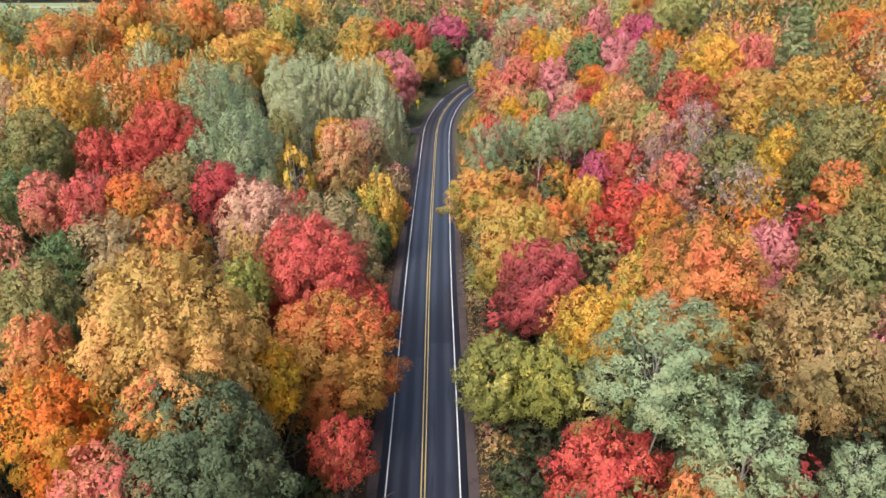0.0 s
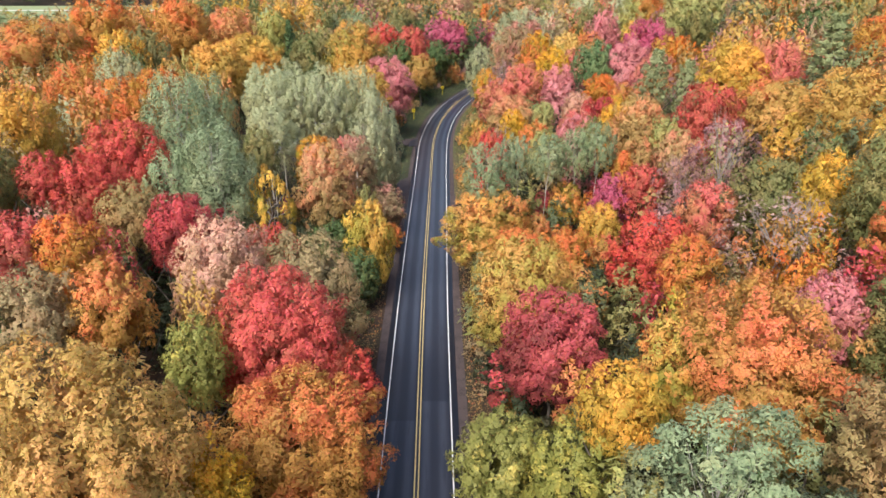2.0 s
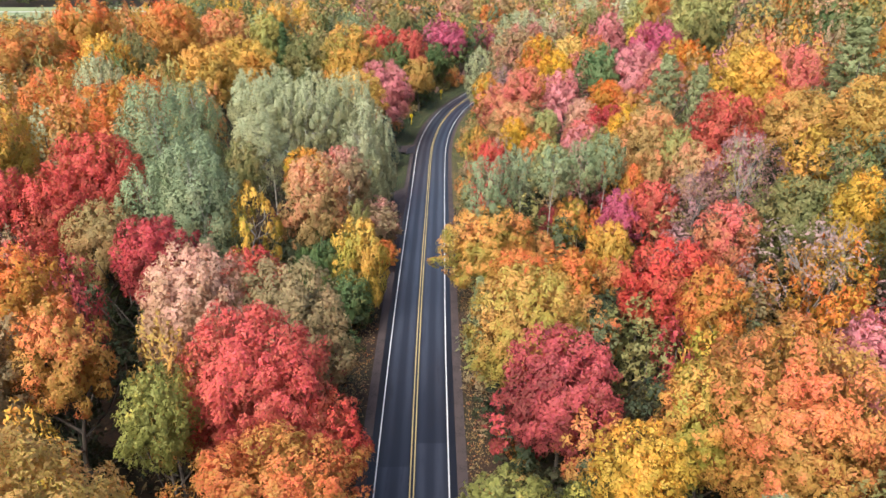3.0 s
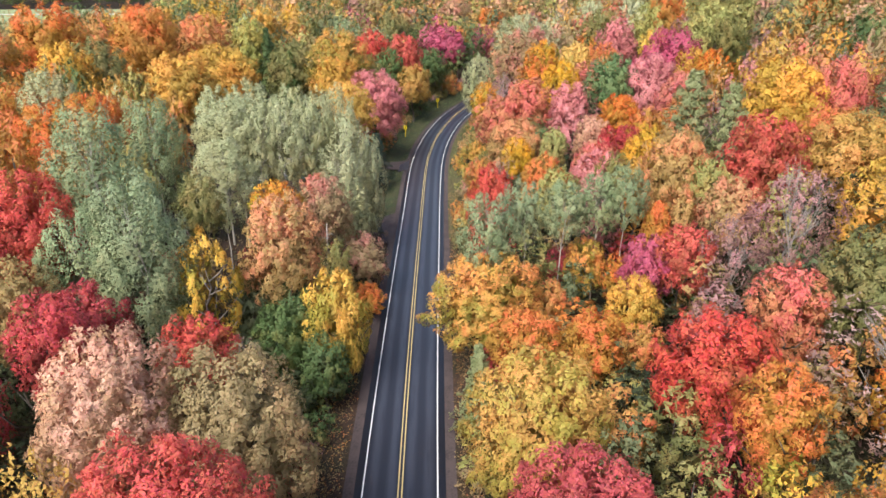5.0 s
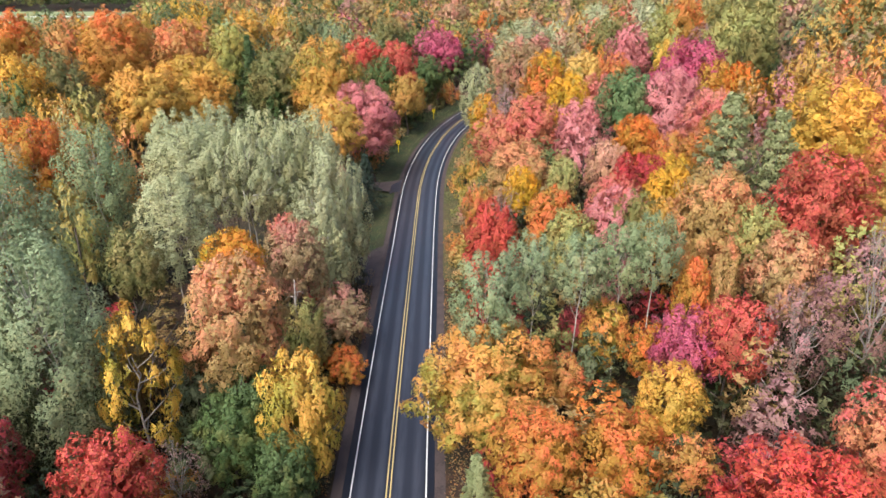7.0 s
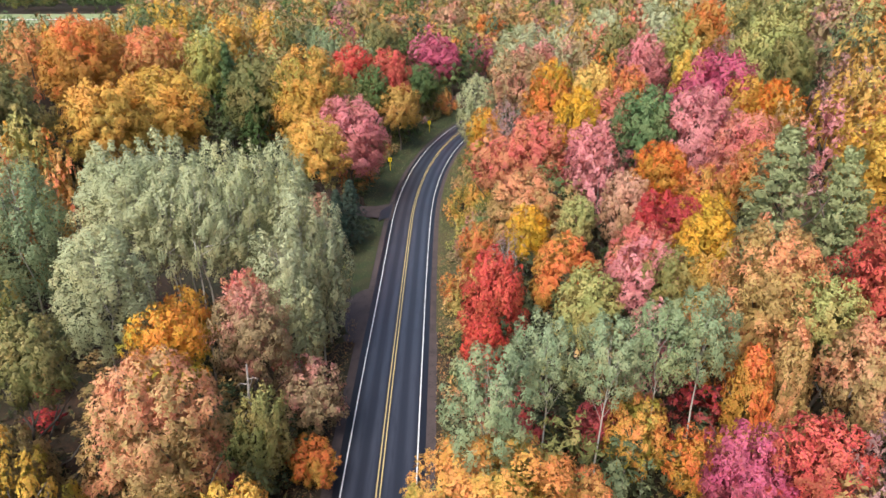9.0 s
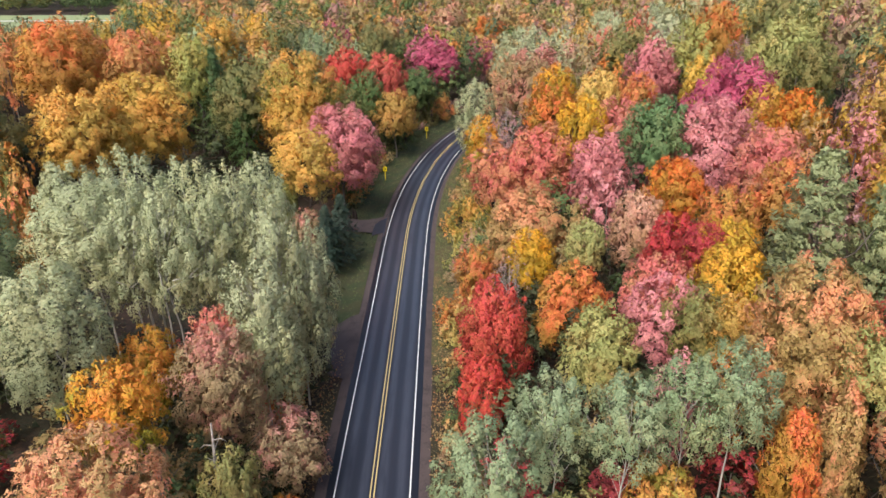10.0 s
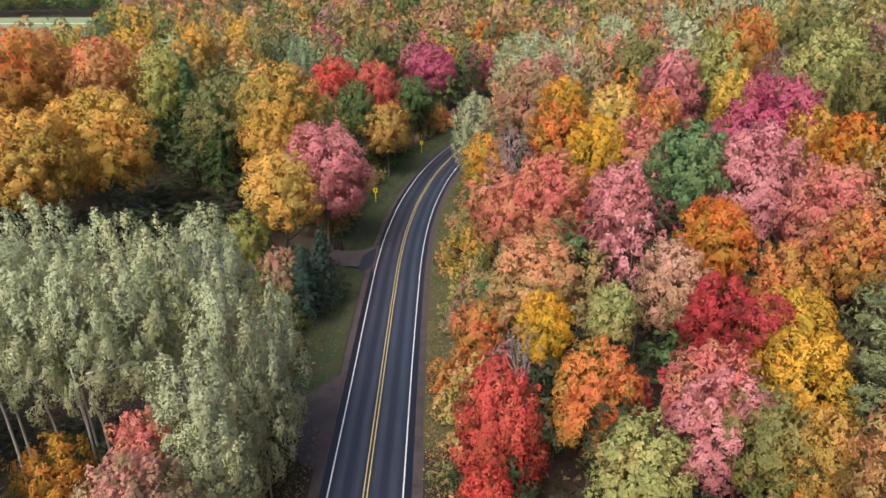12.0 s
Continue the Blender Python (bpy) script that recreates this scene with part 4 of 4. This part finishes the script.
verge_rows = spread([146, (300, 1.0)])
tagged(new("verge_grass", draped("verge_grass", verge_rows, lambda y: -13.5, lambda y: -shoulder_edge(y), 10, 0.03, GRASS)), "mown green grass verge along the road", "grass", "", "structure")
tagged(new("verge_grass", draped("verge_grass", verge_rows, shoulder_edge, lambda y: 8.8, 6, 0.03, ROUGH)), "rough green grass verge along the road", "grass", "", "structure")
tagged(new("pull_off", draped("pull_off", spread([143.0, (160, 0.5)]), lambda y: -shoulder_edge(y) - 0.1 - 4.6 * math.sin(math.pi * min(1, max(0, (y - 143) / 17))) ** 0.7, lambda y: -shoulder_edge(y) + 0.5, 5, 0.055, GRAVEL)), "grey brown gravel pull-off beside the road", "gravel", "", "structure")


def drive_mesh(name, x0, x1, half0, half1, lift, material):
    verts, faces = [], []
    n = 24
    for i in range(n + 1):
        s = i / n
        x = x0 + (x1 - x0) * s
        flare = 2.6 * max(0, 1 - s * 6) ** 2
        half = half0 + (half1 - half0) * s + flare
        mid = 199.3 - 3.0 * s * s
        for k in range(5):
            y = mid + half * (k / 2 - 1)
            verts.append((x, y, max(terrain(x, y), road_z(y)) + lift))
    faces = [(i * 5 + k, i * 5 + k + 1, (i + 1) * 5 + k + 1, (i + 1) * 5 + k) for i in range(n) for k in range(4)]
    return mesh_of(name, verts, faces, material, smooth=True)


tagged(new("driveway", drive_mesh("driveway", -5.6, -36.0, 3.6, 2.6, 0.075, GRAVEL)), "gravel driveway leaving the road towards a house", "driveway", "", "structure")
tagged(new("driveway_apron", drive_mesh("driveway_apron", -6.0, -8.2, 4.2, 3.4, 0.095, ASPHALT)), "dark asphalt apron where the driveway meets the road", "driveway", "", "structure")
tagged(new("field", grid_mesh("field", spread([-470, (-110, 12)]), spread([320, (566, 12)]), lambda x, y: terrain(x, y) + 0.15, FIELD)), "pale green mown field beyond the wood", "field", "", "structure")
tagged(new("farm_lane", grid_mesh("farm_lane", spread([-470, (-192, 12)]), spread([519.0, (524.0, 2.5)]), lambda x, y: terrain(x, y) + 0.35, LANE)), "white sandy lane along the edge of the field", "lane", "", "structure")


def litter(name, label, count, seed, tone, place, size):
    """Fallen leaves or grass blades, lying or standing where place() puts them."""
    rng = np.random.default_rng(seed)
    spots = np.array([place(rng) for _ in range(count)])
    normal = unit(np.array((0, 0, 1.0)) + 0.5 * rng.normal(size=(count, 3)))
    verts, faces = leaf_sprays(rng, spots, normal, size * rng.uniform(0.5, 1.4, count))
    tagged(new(name, mesh_of(name, verts.tolist(), faces.tolist(), LEAVES[tone])), label, "fallen leaves", "", "stuff")


def edge_spot(side, y0, y1, d0, d1):
    def place(rng):
        y = rng.uniform(y0, y1)
        d = d0 + (d1 - d0) * rng.beta(1.6, 1.6)
        x = road_x(y) + side * d
        return x, y, max(terrain(x, y), bed(x, y)) + 0.05
    return place


litter("fallen_leaves", "dry brown fallen leaves along the road's edge", 5000, 3, "brown", edge_spot(1, 25, 175, 5.0, 7.6), 0.11)
litter("fallen_leaves", "rusty fallen leaves along the road's edge", 3500, 4, "rust", edge_spot(1, 25, 175, 5.0, 8.0), 0.10)
litter("fallen_leaves", "dry brown fallen leaves on the bank", 5000, 5, "brown", edge_spot(-1, 25, 150, 5.2, 9.5), 0.12)
litter("fallen_leaves", "rusty fallen leaves on the bank", 3500, 6, "rust", edge_spot(-1, 25, 150, 5.2, 9.5), 0.10)


def floor_spot(rng):
    y = rng.uniform(26, 170)
    x = rng.uniform(-16 - 0.6 * y, 16 + 0.6 * y)
    if -7.4 < x - road_x(y) < 7.4:
        x += 18.0 if x > road_x(y) else -18.0
    return x, y, terrain(x, y) + rng.uniform(0.1, 0.6)


litter("ferns", "dark green ferns and seedlings on the forest floor", 11000, 11, "under", floor_spot, 0.34)
litter("ferns", "brown ferns and dry weeds on the forest floor", 9000, 12, "brown", floor_spot, 0.30)
litter("ferns", "olive seedlings on the forest floor", 5000, 13, "olive", floor_spot, 0.30)
litter("grass_tufts", "green grass tufts on the verge", 6000, 7, "green", edge_spot(-1, 158, 290, 5.4, 12.5), 0.12)
litter("grass_tufts", "rough grass and weeds on the verge", 5000, 8, "green", edge_spot(1, 150, 290, 5.4, 8.6), 0.16)


# ---- signs, mailbox, house, shed ----
def curve_sign(x, y, face):
    """A yellow curve warning sign on a yellow post."""
    root = new("road_sign")
    root.matrix_world = pose(x, y, terrain(x, y), 0, 0, face)
    tagged(root, "yellow curve warning sign with black arrow on yellow post", "road sign", "curve signs")
    bm = bmesh.new()
    box(bm, -0.07, -0.025, -0.2, 0.07, 0.025, 2.45, 0.01)
    part_of("post", bm, SIGN_YELLOW, root)
    bm = bmesh.new()
    box(bm, -0.42, -0.07, 2.2, 0.42, -0.035, 3.2, 0.015)
    plate = part_of("plate", bm, SIGN_YELLOW, root)
    bm = bmesh.new()
    for sign in (-1, 1):
        vs = [bm.verts.new(p) for p in ((-0.2, -0.076, 2.7 + sign * 0.36), (0.02, -0.076, 2.7 + sign * 0.36), (0.26, -0.076, 2.7), (0.04, -0.076, 2.7))]
        bm.faces.new(vs if sign < 0 else vs[::-1])
    part_of("arrow", bm, SIGN_BLACK, plate, "black arrow")
    for z in (2.4, 3.0):
        bm = bmesh.new()
        bmesh.ops.create_cone(bm, cap_ends=True, segments=8, radius1=0.025, radius2=0.02, depth=0.02, matrix=pose(0, -0.08, z, 90, 0, 0))
        part_of("bolt", bm, STEEL, plate)
    return root


curve_sign(-8.1, 229.0, -8)
curve_sign(0.7, 268.0, -14)


def mailbox(x, y):
    root = new("mailbox")
    root.matrix_world = pose(x, y, terrain(x, y), 0, 0, -90)
    tagged(root, "black roadside mailbox with pale door on wooden post", "mailbox")
    bm = bmesh.new()
    box(bm, -0.05, -0.05, -0.2, 0.05, 0.05, 1.0, 0.01)
    part_of("post", bm, DARK_WOOD, root)
    bm = bmesh.new()
    ring = [(-0.13, 1.0), (0.13, 1.0), (0.13, 1.16)] + [(0.13 * math.cos(a * math.pi / 6), 1.16 + 0.13 * math.sin(a * math.pi / 6)) for a in range(1, 6)] + [(-0.13, 1.16)]
    for yy in (-0.28, 0.28):
        for px, pz in ring:
            bm.verts.new((px, yy, pz))
    bm.verts.ensure_lookup_table()
    n = len(ring)
    for k in range(n):
        bm.faces.new((bm.verts[k], bm.verts[(k + 1) % n], bm.verts[n + (k + 1) % n], bm.verts[n + k]))
    bm.faces.new([bm.verts[n + k] for k in range(n)])
    bm.faces.new([bm.verts[k] for k in reversed(range(n))])
    body = part_of("box", bm, SIGN_BLACK, root)
    bm = bmesh.new()
    box(bm, -0.11, -0.30, 1.02, 0.11, -0.283, 1.24, 0.006)
    part_of("door", bm, WHITE_TRIM, body, "pale door")
    bm = bmesh.new()
    box(bm, 0.131, -0.05, 1.1, 0.146, -0.02, 1.36)
    part_of("flag", bm, SIGN_YELLOW, body)


mailbox(4.0, 196.3)


def stump(x, y):
    """Charred split stems at the foot of a tree."""
    root = new("tree_stump")
    root.matrix_world = pose(x, y, terrain(x, y))
    tagged(root, "dark weathered split tree stump beside the driveway", "stump")
    for px, py, h, w in ((-0.55, 0, 1.7, 0.26), (0.05, 0.25, 2.2, 0.2), (0.6, -0.1, 1.9, 0.28)):
        verts, faces = [], []
        tube(verts, faces, [(px, py, -0.1), (px * 1.05, py, h * 0.4), (px * 0.9, py, h * 0.8), (px * 0.8, py, h)], [w * 1.3, w, w * 0.8, w * 0.35], 8)
        part("stem", mesh_of("stem", verts, faces, DARK_WOOD, smooth=True), root)


stump(-12.6, 202.9)


def gable_house(name, label, x, y, turn, wide, deep, wall, ridge, wall_mat, roof_mat, windows):
    root = new(name)
    root.matrix_world = pose(x, y, terrain(x, y), 0, 0, turn)
    tagged(root, label, "house" if windows else "shed")
    bm = bmesh.new()
    a, b = wide / 2, deep / 2
    ring = [(-a, -0.4), (a, -0.4), (a, wall), (0, ridge), (-a, wall)]
    for yy in (-b, b):
        for px, pz in ring:
            bm.verts.new((px, yy, pz))
    bm.verts.ensure_lookup_table()
    for k in range(5):
        bm.faces.new((bm.verts[k], bm.verts[(k + 1) % 5], bm.verts[5 + (k + 1) % 5], bm.verts[5 + k]))
    bm.faces.new([bm.verts[5 + k] for k in range(5)])
    bm.faces.new([bm.verts[k] for k in reversed(range(5))])
    part_of("wall", bm, wall_mat, root)
    fall = (ridge - wall) / a
    for side in (-1, 1):
        bm = bmesh.new()
        o = 0.4
        pts = [(0, ridge + 0.04), (side * (a + o), wall - o * fall + 0.04), (side * (a + o), wall - o * fall + 0.2), (0, ridge + 0.2)]
        for yy in (-b - o, b + o):
            for px, pz in pts:
                bm.verts.new((px, yy, pz))
        bm.verts.ensure_lookup_table()
        for k in range(4):
            bm.faces.new((bm.verts[k], bm.verts[(k + 1) % 4], bm.verts[4 + (k + 1) % 4], bm.verts[4 + k]))
        bm.faces.new([bm.verts[4 + k] for k in range(4)])
        bm.faces.new([bm.verts[k] for k in reversed(range(4))])
        bmesh.ops.recalc_face_normals(bm, faces=bm.faces)
        roof = part_of("roof", bm, roof_mat, root)
        bm = bmesh.new()
        for k, (px, pz) in enumerate(((0, ridge), (side * (a + o), wall - o * fall))):
            for yy in (-b - o - 0.05, -b - o - 0.005):
                for dz in (-0.06, 0.22):
                    bm.verts.new((px, yy, pz + dz))
        bmesh.ops.convex_hull(bm, input=bm.verts)
        part_of("rake_board", bm, WHITE_TRIM, roof, "white trim board")
    for wx, wz in windows:
        bm = bmesh.new()
        for x0, z0, x1, z1 in ((-0.55, -0.65, -0.45, 0.65), (0.45, -0.65, 0.55, 0.65), (-0.45, -0.65, 0.45, -0.55), (-0.45, 0.55, 0.45, 0.65), (-0.03, -0.55, 0.03, 0.55), (-0.45, -0.03, -0.03, 0.03), (0.03, -0.03, 0.45, 0.03)):
            box(bm, wx + x0, -b - 0.06, wz + z0, wx + x1, -b - 0.004, wz + z1)
        win = part_of("window", bm, WHITE_TRIM, root, "white framed window")
        bm = bmesh.new()
        box(bm, wx - 0.45, -b - 0.03, wz - 0.55, wx + 0.45, -b - 0.006, wz + 0.55)
        part_of("pane", bm, GLASS, win)
    return root


gable_house("house", "dark green house with white trim among the aspens", -36.4, 178.5, 3, 4.8, 7.0, 2.9, 4.5, GREEN_BOARD, SHINGLE, ((-1.1, 1.5), (1.2, 1.5)))
gable_house("house", "dark green house with white gable boards behind trees", -29.0, 184.0, 3, 8.4, 9.0, 3.0, 6.0, GREEN_BOARD, SHINGLE, ((-2.0, 1.5), (2.0, 1.5)))
gable_house("shed", "small shed with pale metal roof at the yard", -47.5, 208.5, 60, 4.0, 5.0, 2.1, 3.1, DARK_WOOD, METAL_ROOF, ())


def broken_aspen(x, y):
    """A snapped aspen whose pale stems lean across its neighbours."""
    root = new("broken_aspen")
    root.matrix_world = pose(x, y, terrain(x, y))
    tagged(root, "broken pale aspen with bare stems leaning among sage trees", "dead tree")
    verts, faces = [], []
    tube(verts, faces, [(0, 0, -0.1), (0.1, 0.1, 6), (0.0, 0.2, 12.0), (-0.2, 0.1, 17.0)], [0.13, 0.11, 0.085, 0.05], 7)
    part("trunk", mesh_of("broken_trunk", verts, faces, BIRCH, smooth=True), root)
    for path in (((-0.1, 0.1, 14.6), (-1.9, 0.2, 15.3), (-4.6, 0.4, 16.0)), ((0.0, 0.1, 15.2), (1.9, 0.3, 16.2), (4.2, 0.6, 17.0)),
                 ((0.9, 0.0, 16.3), (2.4, 0.2, 16.6), (3.9, 0.3, 18.0)), ((-1.6, -0.2, 16.6), (-2.6, -0.5, 15.9), (-3.9, -0.7, 16.6))):
        verts, faces = [], []
        tube(verts, faces, path, [0.075, 0.055, 0.03], 6)
        part("limb", mesh_of("broken_limb", verts, faces, BIRCH, smooth=True), root)


broken_aspen(-21.0, 132.6)


def snag(x, y, h):
    """A dead grey trunk with broken stubs."""
    root = new("dead_snag")
    root.matrix_world = pose(x, y, terrain(x, y))
    tagged(root, "dead pale grey trunk with broken stubs among roadside trees", "dead tree")
    verts, faces = [], []
    tube(verts, faces, [(0, 0, -0.1), (0.12, 0.05, h * 0.35), (0.05, 0.12, h * 0.7), (0.2, 0.1, h)], [0.24, 0.2, 0.15, 0.06], 8)
    part("trunk", mesh_of("snag_trunk", verts, faces, TWIG, smooth=True), root)
    turns = random.Random(77)
    for k in range(14):
        z = h * (0.42 + 0.036 * k)
        a = k * 2.4 + turns.uniform(-0.4, 0.4)
        length = turns.uniform(0.5, 1.5)
        c, d = math.cos(a), math.sin(a)
        verts, faces = [], []
        tube(verts, faces, [(0.1, 0.1, z), (0.1 + c * length * 0.6, 0.1 + d * length * 0.6, z + length * 0.15), (0.1 + c * length, 0.1 + d * length, z + length * turns.uniform(-0.2, 0.5))], [0.06, 0.04, 0.015], 5)
        part("stub", mesh_of("snag_stub", verts, faces, TWIG, smooth=True), root)


snag(-12.6, 116.4, 13.2)
